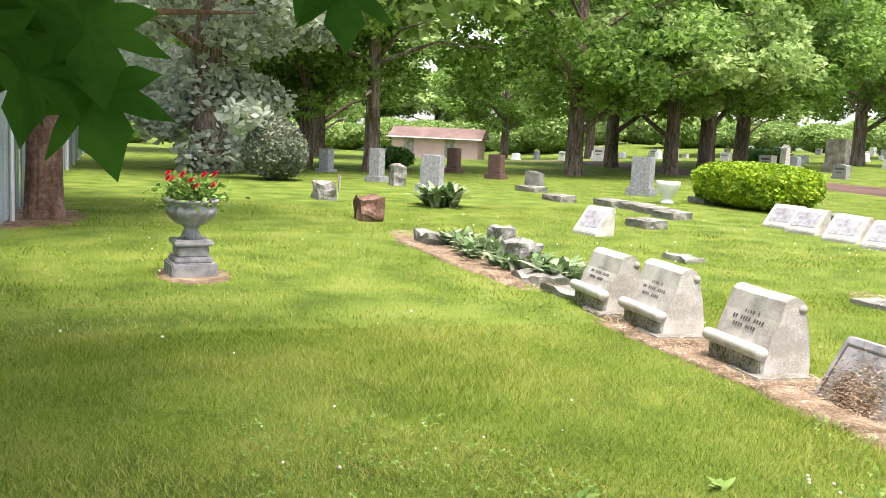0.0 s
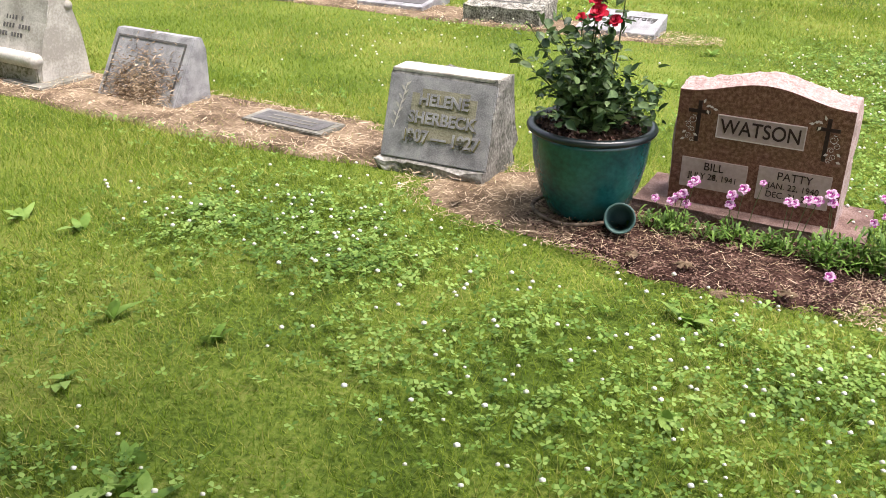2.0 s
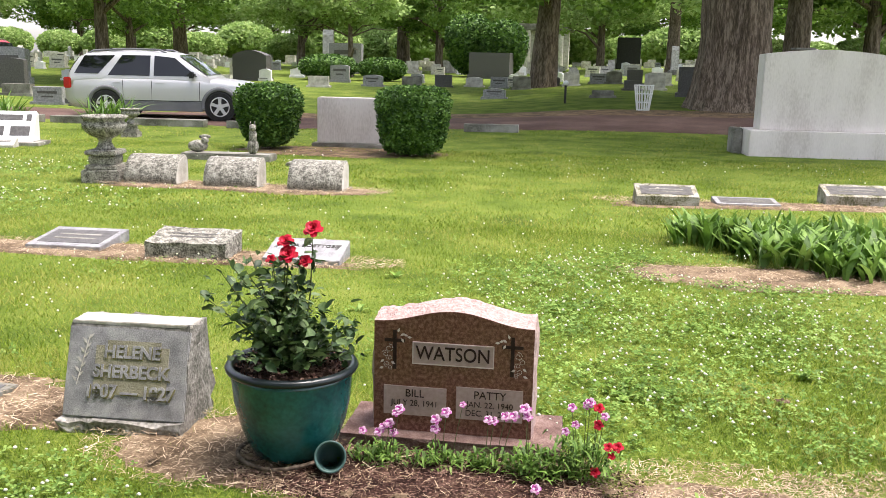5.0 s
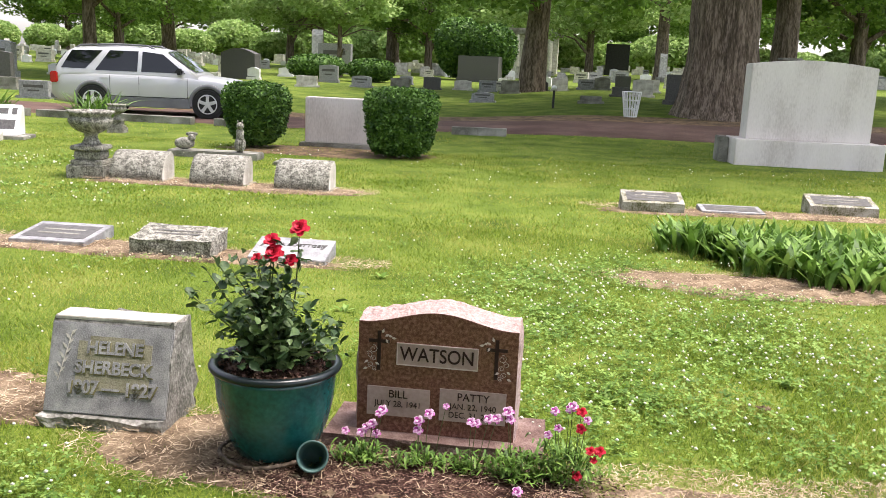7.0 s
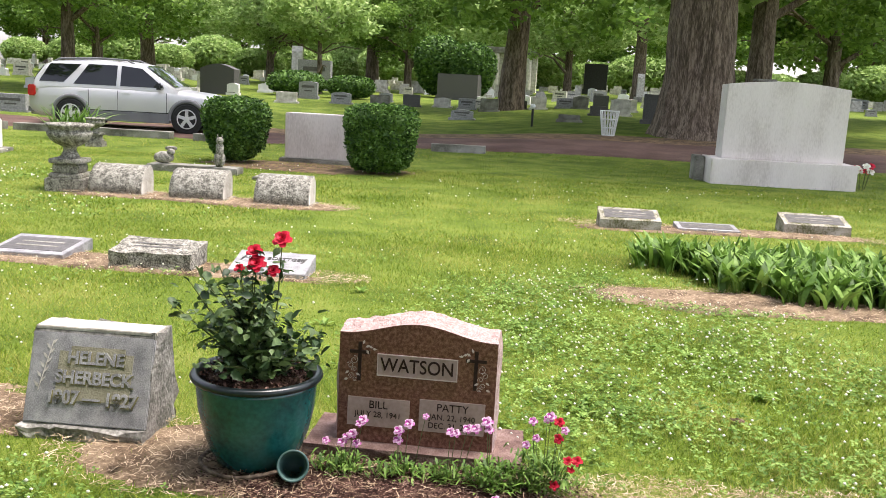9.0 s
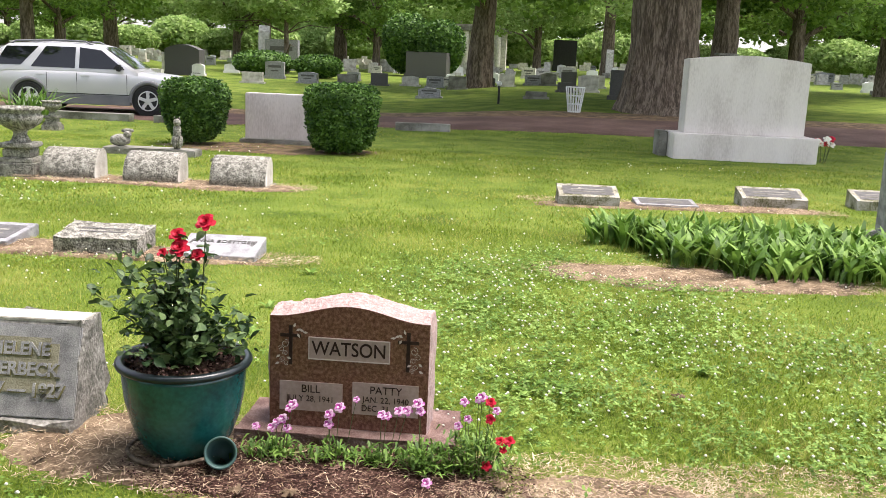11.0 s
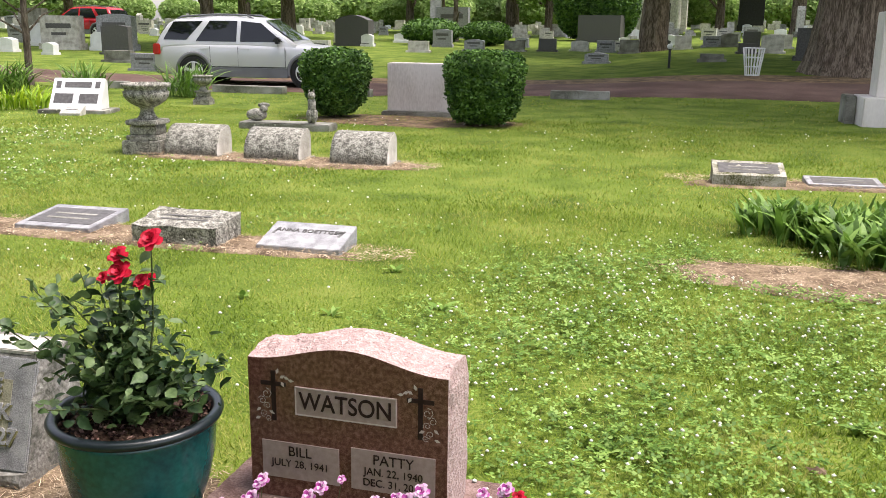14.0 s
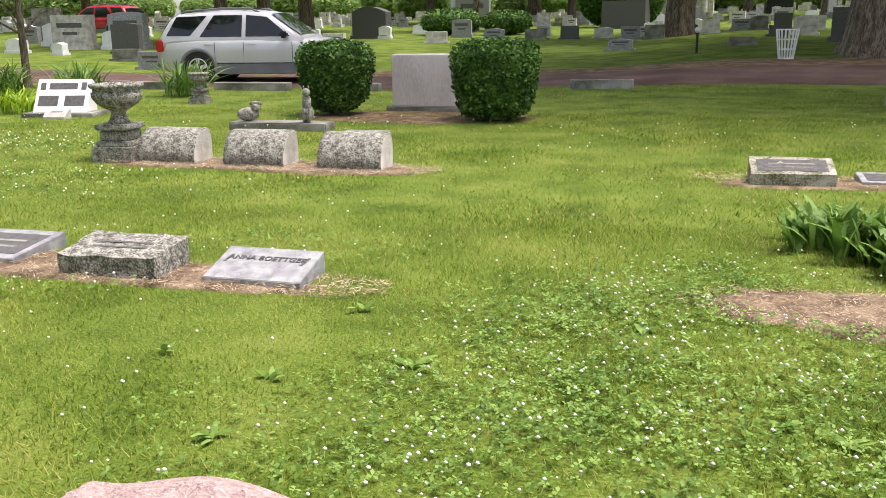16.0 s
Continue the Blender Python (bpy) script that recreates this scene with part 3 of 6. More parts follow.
def flat_marker(x, y, w, d, h, rz, label, material=GREY, framed=True, tilt=0.0, words=None, rough=0.0, group="flat grave markers"):
    st = thing("grave_marker", x, y, rz, label, "grave marker", group)
    bm = boxed(-w / 2, w / 2, 0, d, -0.06, h, cuts=7 if rough else 0, bevel=0.004)
    for v in bm.verts:
        if v.co.z > 0:
            v.co.z += tilt * v.co.y / d
    if rough:
        roughen(bm, rough, 14, x * 3)
    part("block", bm, material, st)
    m = slope_m(0, h, d, h + tilt, 0.5, 0.0)
    if framed:
        bm = boxed(-w * 0.42, w * 0.42, -d * 0.34, d * 0.34, 0, 0.003)
        bmesh.ops.transform(bm, matrix=m, verts=bm.verts[:])
        part("panel", bm, GREY_DARK, st, "darker lettered panel")
    if words:
        incised(st, words, 0.062, m @ Matrix.Translation((0, 0.05, 0.002)), INK)
        for sx in (-1, 1):
            bm = bmesh.new()
            for k in range(5):
                box(bm, sx * w * 0.40 - 0.02 + 0.004 * k, sx * w * 0.40 + 0.004 * k, 0.0 + 0.018 * k, 0.012 + 0.018 * k, 0, 0.002)
            bmesh.ops.transform(bm, matrix=m, verts=bm.verts[:])
            part("carved_leaf", bm, INK, st)
    else:
        bm = bmesh.new()
        for k in range(2):
            box(bm, -w * 0.28, w * 0.28, d * (0.06 - 0.2 * k), d * (0.12 - 0.2 * k), 0.003, 0.0045)
        bmesh.ops.transform(bm, matrix=m, verts=bm.verts[:])
        part("inscription", bm, INK if not framed else STAINED, st, "illegible inscription")
    return st


flat_marker(-2.23, 0.06, 0.50, 0.20, 0.035, -3, "low grey marker partly hidden by dry clippings", STAINED, True)
flat_marker(-3.42, 3.03, 0.60, 0.50, 0.045, 2, "flat grey granite marker with a dark panel", GREY, True, 0.05)
flat_marker(-2.40, 2.95, 0.62, 0.36, 0.13, 2, "lichened rock-faced pillow marker", LICHEN, False, 0.05, None, 0.016)
flat_marker(-1.545, 3.02, 0.58, 0.34, 0.04, 1, "pale grey wedge marker with dark letters", GREY, False, 0.09, ["ANNA BOETTGER", ""])
flat_marker(-4.55, 2.85, 0.62, 0.30, 0.05, 2, "low weathered marker sunk in the lawn", STAINED, False, 0.0, None, 0.012)
flat_marker(-5.65, 2.72, 0.75, 0.35, 0.04, 4, "low weathered marker sunk in dry clippings", STAINED, False, 0.0, None, 0.012)
flat_marker(1.375, 6.70, 0.66, 0.34, 0.11, 4, "mossy stone block marker with a dark lettered top", MOSSY, True, 0.09, None, 0.008, "small markers beyond the leafy bed")
flat_marker(2.25, 6.90, 0.68, 0.34, 0.035, 4, "low granite marker with a dark panel", GREY, True, 0.03, None, 0, "small markers beyond the leafy bed")
flat_marker(3.50, 7.30, 0.74, 0.36, 0.11, 2, "granite block marker with a lettered sloping top", MOSSY, True, 0.09, None, 0.006, "small markers beyond the leafy bed")

flat_marker(4.85, 7.55, 0.74, 0.36, 0.11, 2, "granite block marker with a lettered sloping top", MOSSY, True, 0.09, None, 0.006, "small markers beyond the leafy bed")


def scroll_stone(x, y, w, h, rz, words):
    st = thing("scroll_headstone", x, y, rz, "pale weathered limestone headstone with a scroll along its foot", "headstone", "scroll headstones")
    prof = [(0.02, -0.05), (0.35, -0.05), (0.345, 0.10), (0.32, h * 0.55), (0.285, h - 0.09)]
    prof += [(0.205 + 0.08 * math.cos(a), h - 0.08 + 0.08 * math.sin(a)) for a in (0.1, 0.5, 0.9, 1.3, 1.7, 2.1, 2.5)]
    prof += [(0.105, h - 0.15), (0.07, 0.26), (0.04, 0.17), (0.03, 0.12)]
    bm = extrude_x(bmesh.new(), prof, -w / 2, w / 2, 6)
    roughen(bm, 0.005, 14, x)
    part("body", bm, LIME, st, smooth=False)
    bm = tube(bmesh.new(), [(-w / 2 - 0.004 + (w + 0.008) * k / 6, 0.262, h - 0.072) for k in range(7)], [0.028] * 7, 12)
    part("top_roll", bm, LIME, st, "rolled upper edge", smooth=True)
    bm = bmesh.new()
    tube(bm, [(-w / 2 - 0.015 + (w + 0.03) * k / 8, -0.005, 0.155) for k in range(9)], [0.042] * 9, 12)
    part("scroll", roughen(bm, 0.003, 20, x), LIME, st, "rolled scroll moulding", smooth=True)
    part("foot", boxed(-w / 2 + 0.004, w / 2 - 0.004, -0.005, 0.06, -0.04, 0.125, bevel=0.008), MOSSY, st, "mossy dark foot")
    part("footing", boxed(w * 0.05, w / 2 + 0.10, -0.07, 0.30, -0.04, 0.03, bevel=0.008), STAINED, st, "stone footing")
    m = slope_m(0.07, 0.26, 0.105, h - 0.15, 0.55, 0.0015)
    for k, (n, u) in enumerate(((0.35, 0.30), (0.62, 0.0), (0.5, -0.30))):
        cells = int(n * 20)
        for c in range(cells):
            if (c * 7 + k) % 5:
                bm = boxed(w * (-n / 2 + n * c / cells) * 0.95, w * (-n / 2 + n * (c + 0.45) / cells) * 0.95, 0.16 * u - 0.012, 0.16 * u + 0.012, -0.004, 0.003)
                bmesh.ops.transform(bm, matrix=m, verts=bm.verts[:])
                part("letter", bm, GREY_DARK, st)
    return st


for x, h in ((-4.13, 0.49), (-5.21, 0.49), (-6.02, 0.47)):
    scroll_stone(x, 0.03, 0.55, h, -3, None)


def pillow_stone(x, y, w, rz):
    st = thing("pillow_headstone", x, y, rz, "round-topped lichen-covered limestone headstone", "headstone", "pillow headstones")
    prof = [(0.03, -0.03), (0.38, -0.03), (0.40, 0.04), (0.40, 0.22)] + [(0.29 + 0.11 * math.cos(a), 0.22 + 0.115 * math.sin(a)) for a in (0.35, 0.75, 1.15, 1.5)]
    prof += [(0.23, 0.328), (0.165, 0.305), (0.11, 0.27), (0.065, 0.22), (0.03, 0.16), (0.008, 0.10), (0.0, 0.05), (0.01, 0.03)]
    bm = extrude_x(bmesh.new(), prof, -w / 2, w / 2, 7)
    roughen(bm, 0.003, 12, x)
    part("body", bm, LICHEN, st, smooth=True)
    for s in (-1, 1):
        bm = extrude_x(bmesh.new(), [(yy * 0.94 + 0.012, max(0, zz * 0.95)) for yy, zz in prof], s * (w / 2 + 0.001), s * (w / 2 + 0.006))
        part("end_face", bm, LIME, st, "paler end face")
    part("footing", boxed(-w / 2 - 0.02, w / 2 + 0.05, -0.02, 0.43, -0.04, 0.02, bevel=0.01), STAINED, st)
    return st


for x in (-4.49, -3.52, -2.52):
    pillow_stone(x, 6.66, 0.62, 3)


def stone_urn(x, y, s, material, name="stone_urn", label="weathered carved stone urn on a square pedestal", fill=None):
    u = thing(name, x, y, 8, label, "urn")
    ped = bmesh.new()
    box(ped, -0.24 * s, 0.24 * s, -0.24 * s, 0.24 * s, -0.02, 0.16 * s, bevel=0.012)
    box(ped, -0.20 * s, 0.20 * s, -0.20 * s, 0.20 * s, 0.16 * s, 0.22 * s, bevel=0.012)
    part("plinth", ped, material, u)
    ped = boxed(-0.165 * s, 0.165 * s, -0.165 * s, 0.165 * s, 0.22 * s, 0.34 * s, bevel=0.015)
    box(ped, -0.20 * s, 0.20 * s, -0.20 * s, 0.20 * s, 0.34 * s, 0.40 * s, bevel=0.012)
    part("pedestal", ped, material, u)
    prof = [(0.13, 0.40), (0.10, 0.44), (0.075, 0.50), (0.085, 0.54), (0.15, 0.57), (0.22, 0.62), (0.26, 0.68), (0.265, 0.73), (0.245, 0.745), (0.245, 0.775), (0.285, 0.80), (0.285, 0.83), (0.25, 0.83), (0.22, 0.78), (0.0, 0.77)]
    bm = lathe(bmesh.new(), [(r * s, z * s) for r, z in prof], 96, 0.022, 16)
    part("bowl", roughen(bm, 0.003, 20, x), material, u, "lobed carved bowl", smooth=True)
    return u


stone_urn(-5.12, 6.85, 0.93, LICHEN)

# ---- planter with the rose bush ----
PX, PY = -0.58, -0.16
pot = thing("planter", PX, PY, 0, "large glazed teal planter on a coiled hose ring", "planter", z=0.02)
prof = [(0.125, 0.0), (0.138, 0.01), (0.165, 0.06), (0.19, 0.13), (0.207, 0.21), (0.215, 0.30), (0.216, 0.325)]
part("pot", lathe(bmesh.new(), prof + [(0.205, 0.325), (0.20, 0.28), (0.0, 0.28)], 64), TEAL, pot, "glossy teal glaze", smooth=True)
part("rim", lathe(bmesh.new(), [(0.212, 0.318), (0.232, 0.322), (0.236, 0.332), (0.230, 0.343), (0.212, 0.345), (0.204, 0.335), (0.204, 0.318)], 64), TEAL_DK, pot, "dark rolled rim", smooth=True)
bm = lathe(bmesh.new(), [(0.205, 0.312), (0.17, 0.318), (0.12, 0.326), (0.06, 0.334), (0.0005, 0.336)], 48)
part("potting_soil", roughen(bm, 0.006, 60), SOIL, pot, "dark potting soil", smooth=False)
rng = np.random.default_rng(3)
a, r = rng.uniform(0, 2 * np.pi, 900), 0.2 * np.sqrt(rng.uniform(0, 1, 900))
v, f = leaves(rng, np.stack([r * np.cos(a), r * np.sin(a), 0.328 + rng.uniform(0, 0.012, 900)], 1), 0.011, 0.6, 1.3, 0.1)
tagged(fast("soil_crumb", v, f, CHIP, pot), kind="stuff")
pot.scale = (1.04, 1.04, 1.03)
ring = thing("hose_ring", PX - 0.02, PY - 0.05, 0, "brown plastic ring lying under the planter", "ring", z=0.028)
part("coil", tube(bmesh.new(), [(0.17 * math.cos(k * 0.27), 0.165 * math.sin(k * 0.27), 0.012 + 0.004 * math.sin(k)) for k in range(25)], [0.008] * 25, 8), BARK, ring, smooth=True)

small = thing("flower_vase", -0.392, -0.315, 0, "green-grey plastic grave vase lying on its side", "vase", z=0.02)
m = Matrix.Translation((0, 0, 0.058)) @ Matrix.Rotation(radians(15), 4, "Z") @ Matrix.Rotation(radians(66), 4, "X")
bm = lathe(bmesh.new(), [(0.036, -0.075), (0.052, 0.055), (0.057, 0.058), (0.057, 0.066), (0.050, 0.066), (0.047, 0.05), (0.033, -0.06), (0.0005, -0.06)], 32)
bmesh.ops.transform(bm, matrix=m, verts=bm.verts[:])
part("cup", bm, POTPLAST, small, smooth=True)


def bloom(parent, c, r, material, seed, name="bloom", tip=45):
    """A double flower of ruffled petals."""
    rg = np.random.default_rng(seed)
    bm = bmesh.new()
    for ring_, (n, tilt, k) in enumerate(((5, 0.25, 1.0), (6, 0.6, 0.85), (5, 1.0, 0.65), (4, 1.35, 0.45))):
        for i in range(n):
            a = 2 * math.pi * i / n + ring_ * 0.5 + rg.uniform(-0.2, 0.2)
            d = Vector((math.cos(a) * math.cos(tilt), math.sin(a) * math.cos(tilt), math.sin(tilt)))
            s = Vector((-math.sin(a), math.cos(a), 0))
            n_ = d.cross(s)
            p = Vector(c)
            L = r * k
            pts = [p, p + d * L * 0.5 + s * L * 0.42, p + d * L + s * L * 0.3 - n_ * L * 0.14, p + d * L * 1.05 - n_ * L * 0.2, p + d * L - s * L * 0.3 - n_ * L * 0.14, p + d * L * 0.5 - s * L * 0.42]
            bm.faces.new([bm.verts.new(q) for q in pts])
    bmesh.ops.rotate(bm, cent=Vector(c), matrix=Matrix.Rotation(radians(tip), 3, "X"), verts=bm.verts[:])
    return part(name, bm, material, parent)


def oval_leaves(rg, centres, size):
    """Pointed oval leaves folded along the midrib, as vertex and face arrays."""
    n = len(centres)
    d = rg.normal(size=(n, 3)) * (1, 1, 0.55)
    d /= np.linalg.norm(d, axis=1)[:, None]
    s = np.cross(d, rg.normal(0, 0.45, (n, 3)) + (0, 0, 1))
    s /= np.linalg.norm(s, axis=1)[:, None] + 1e-9
    u = np.cross(s, d)
    w = (size * rg.uniform(0.55, 1.35, n))[:, None]
    c = np.asarray(centres)
    rows = [c - d * w * 0.5]
    for along, wide in ((-0.28, 0.27), (0.05, 0.36), (0.36, 0.22)):
        rows += [c + d * w * along - s * w * wide + u * w * 0.10, c + d * w * along - u * w * 0.03, c + d * w * along + s * w * wide + u * w * 0.10]
    rows.append(c + d * w * 0.66 - u * w * 0.12)
    v = np.stack(rows, 1).reshape(-1, 3)
    t = [(0, 2, 1), (0, 3, 2), (1, 2, 5), (1, 5, 4), (2, 3, 6), (2, 6, 5), (4, 5, 8), (4, 8, 7), (5, 6, 9), (5, 9, 8), (7, 8, 10), (8, 9, 10)]
    return v, (np.arange(n)[:, None, None] * 11 + np.array(t)).reshape(-1, 3)


rose = thing("rose_bush", PX, PY, 0, "rose bush with dark leaves and red blooms in a planter", "plant", z=0.34)
rng = np.random.default_rng(8)
ROSES = [(0.085, 0.0, 0.535), (-0.015, -0.01, 0.485), (0.0, -0.03, 0.443), (-0.075, 0.0, 0.415), (0.06, -0.02, 0.42), (0.03, 0.07, 0.40)]
stems = []
for k in range(26):
    a = rng.uniform(0, 2 * np.pi)
    if k < 6:
        tip = Vector(ROSES[k])
    else:
        rad = rng.uniform(0.06, 0.36)
        tip = Vector((math.cos(a) * rad - 0.03, math.sin(a) * rad * 0.8, rng.uniform(0.10, 0.46) * (1 if math.cos(a) < 0.3 else 0.72)))
    b0 = Vector((rng.uniform(-0.03, 0.03), rng.uniform(-0.03, 0.03), -0.01))
    mid = b0.lerp(tip, 0.5) + Vector((rng.uniform(-0.02, 0.02), rng.uniform(-0.02, 0.02), 0.03))
    stems.append((b0, mid, tip))
    part("stem", tube(bmesh.new(), [b0, b0.lerp(mid, 0.6), mid, mid.lerp(tip, 0.6), tip], [0.004, 0.0035, 0.003, 0.0022, 0.0015], 5), STEM, rose)
pts = []
for b0, mid, tip in stems:
    for _ in range(34):
        u = rng.uniform(0.15, 1.0)
        p = b0.lerp(mid, u * 2) if u < 0.5 else mid.lerp(tip, u * 2 - 1)
        pts.append(p + Vector(rng.normal(0, 0.022, 3)))
for _ in range(420):
    p = rng.normal(0, 1, 3) * (0.085, 0.08, 0.06) + (0.0, 0, 0.15)
    pts.append(p)
pts = [p for p in pts if p[2] > 0.0 and p[2] < 0.50]
v, f = oval_leaves(rng, np.array([tuple(p) for p in pts]), 0.038)
tagged(fast("foliage", v, f, ROSELEAF, rose), "dark green rose leaves", kind="stuff")
for k, (p, r) in enumerate(zip(ROSES, (0.036, 0.030, 0.036, 0.020, 0.025, 0.022))):
    bloom(rose, p, r, RED, 20 + k)


# ---- dianthus in front of the base ----
def pinks(x, y, n, h, spread, flowers, seed):
    pl = thing("dianthus", x, y, 0, "clump of flowering dianthus with narrow green leaves", "plant", "dianthus before the headstone", z=0.02)
    rg = np.random.default_rng(seed)
    vs, fs = [], []
    for _ in range(n):
        a, t = rg.uniform(0, 2 * np.pi), rg.uniform(0.2, 1.25)
        b = np.array([rg.normal(0, spread), rg.normal(0, spread * 0.55), rg.uniform(0, h * 0.5)])
        L, w = rg.uniform(0.035, 0.065), rg.uniform(0.0035, 0.006)
        d = np.array([math.cos(a) * math.cos(t), math.sin(a) * math.cos(t), math.sin(t)])
        s = np.array([-math.sin(a), math.cos(a), 0]) * w
        o = len(vs)
        vs += [b - s * 0.5, b + s * 0.5, b + d * L * 0.6 + s, b + d * L * 0.6 - s, b + d * L - (0, 0, L * 0.25)]
        fs += [(o, o + 1, o + 2), (o, o + 2, o + 3), (o + 3, o + 2, o + 4)]
    tagged(fast("foliage", np.array(vs), np.array(fs), LANCE, pl), kind="stuff")
    for k, (fx, fy, fz, mat, r) in enumerate(flowers):
        c = Vector((fx - x, fy - y, fz - 0.02))
        b0 = Vector((c.x * 0.6, c.y * 0.5, 0.02))
        part("stem", tube(bmesh.new(), [b0, b0.lerp(c, 0.5) + Vector((0, 0, 0.012)), c], [0.0016, 0.0013, 0.001], 4), STEM, pl)
        bloom(pl, c, r * 1.05, mat, seed * 31 + k)


M_, R_ = MAGENTA, RED
pinks(-0.24, -0.19, 190, 0.09, 0.055, [(-0.241, -0.2, 0.139, M_, 0.017), (-0.225, -0.19, 0.158, M_, 0.016), (-0.2, -0.2, 0.176, M_, 0.018), (-0.185, -0.2, 0.140, M_, 0.016), (-0.164, -0.2, 0.234, M_, 0.018), (-0.175, -0.21, 0.222, M_, 0.015), (-0.301, -0.2, 0.140, M_, 0.015)], 41)
pinks(-0.03, -0.18, 150, 0.08, 0.06, [(-0.03, -0.2, 0.204, M_, 0.019), (0.007, -0.2, 0.234, M_, 0.019), (-0.03, -0.21, 0.172, M_, 0.018), (0.067, -0.2, 0.268, M_, 0.012)], 42)
pinks(0.14, -0.18, 150, 0.08, 0.055, [(0.161, -0.2, 0.217, M_, 0.017), (0.222, -0.2, 0.236, M_, 0.018), (0.252, -0.2, 0.239, M_, 0.019), (0.18, -0.2, 0.215, M_, 0.016)], 43)
pinks(0.33, -0.22, 320, 0.17, 0.06, [(0.291, -0.2, 0.268, M_, 0.021), (0.30, -0.21, 0.245, M_, 0.017), (0.345, -0.36, 0.045, M_, 0.018)], 44)
pinks(0.50, -0.19, 420, 0.26, 0.06, [(0.436, -0.2, 0.197, M_, 0.015), (0.455, -0.2, 0.288, M_, 0.016), (0.517, -0.2, 0.311, M_, 0.018), (0.505, -0.2, 0.300, M_, 0.015), (0.57, -0.2, 0.264, M_, 0.015), (0.549, -0.2, 0.23, R_, 0.018), (0.588, -0.2, 0.149, R_, 0.018), (0.622, -0.2, 0.152, R_, 0.019), (0.60, -0.21, 0.12, R_, 0.014), (0.545, -0.24, 0.07, R_, 0.018), (0.548, -0.2, 0.293, R_, 0.018), (0.47, -0.2, 0.225, M_, 0.015)], 45)


def strap_plant(name, x, y, n, h, w, spread_x, spread_y, material, label, seed, lean=0.5, group="", category="plant"):
    """A clump of long pointed leaves that arch over."""
    pl = thing(name, x, y, 0, label, category, group)
    rg = np.random.default_rng(seed)
    vs, fs = [], []
    for _ in range(n):
        a = rg.uniform(0, 2 * np.pi)
        b = np.array([rg.uniform(-1, 1) * spread_x, rg.uniform(-1, 1) * spread_y, 0])
        out, L, ww = rg.uniform(0.1, lean), h * rg.uniform(0.55, 1.1), w * rg.uniform(0.7, 1.2)
        d = np.array([math.cos(a), math.sin(a), 0])
        s = np.array([-math.sin(a), math.cos(a), 0])
        o = len(vs)
        for k, (u, q) in enumerate(((0, 0.25), (0.3, 0.75), (0.6, 1.0), (0.85, 0.6), (1.0, 0.04))):
            c = b + d * L * out * u * u * 1.6 + np.array([0, 0, L * (u - 0.35 * out * u ** 3)])
            vs += [c - s * ww * q + d * 0.15 * ww * q, c + s * ww * q + d * 0.15 * ww * q]
            if k:
                i = o + 2 * k
                fs += [(i - 2, i - 1, i + 1), (i - 2, i + 1, i)]
    tagged(fast("foliage", np.array(vs), np.array(fs), material, pl), kind="stuff")
    return pl


rng = np.random.default_rng(77)
for k, (x, y) in enumerate([(1.5, 4.7), (1.75, 4.5), (2.05, 3.9), (2.2, 4.7), (2.35, 4.1), (2.7, 4.7), (2.75, 3.75), (3.0, 4.2), (3.3, 4.8), (3.4, 3.9), (3.8, 4.5), (2.45, 3.6), (3.1, 3.6), (1.95, 4.3)]):
    strap_plant("broadleaf_clump", x, y, 115, 0.29, 0.027, 0.28, 0.26, LANCE, "clump of broad upright green leaves in a bed", 100 + k, 0.75, "leafy flower bed")
for x, y in ((-8.9, 14.0), (-12.6, 13.4), (-11.0, 13.6)):
    strap_plant("daylily", x, y, 130, 0.75, 0.018, 0.35, 0.3, LANCE, "arching clump of daylily leaves beside the kerb", int(-x * 10), 1.1, "daylilies")
for x, y in ((-10.3, 10.2), (-9.9, 10.7)):
    strap_plant("iris", x, y, 80, 0.42, 0.02, 0.3, 0.25, LIMEHEDGE, "bright green iris leaves beside a grave", int(-x * 10), 0.7)
for k, (x, y) in enumerate([(-7.5, 0.45), (-8.0, 0.3), (-8.5, 0.5), (-8.9, 0.25), (-9.3, 0.4), (-9.7, 0.3)]):
    strap_plant("hosta", x, y, 90, 0.24, 0.045, 0.26, 0.2, HOSTA, "variegated hosta with pale leaf edges", 150 + k, 1.2, "hosta bed")
strap_plant("hosta", -15.5, 2.0, 110, 0.5, 0.08, 0.25, 0.25, HOSTA, "large pale green hosta before a grey headstone", 160, 1.2)

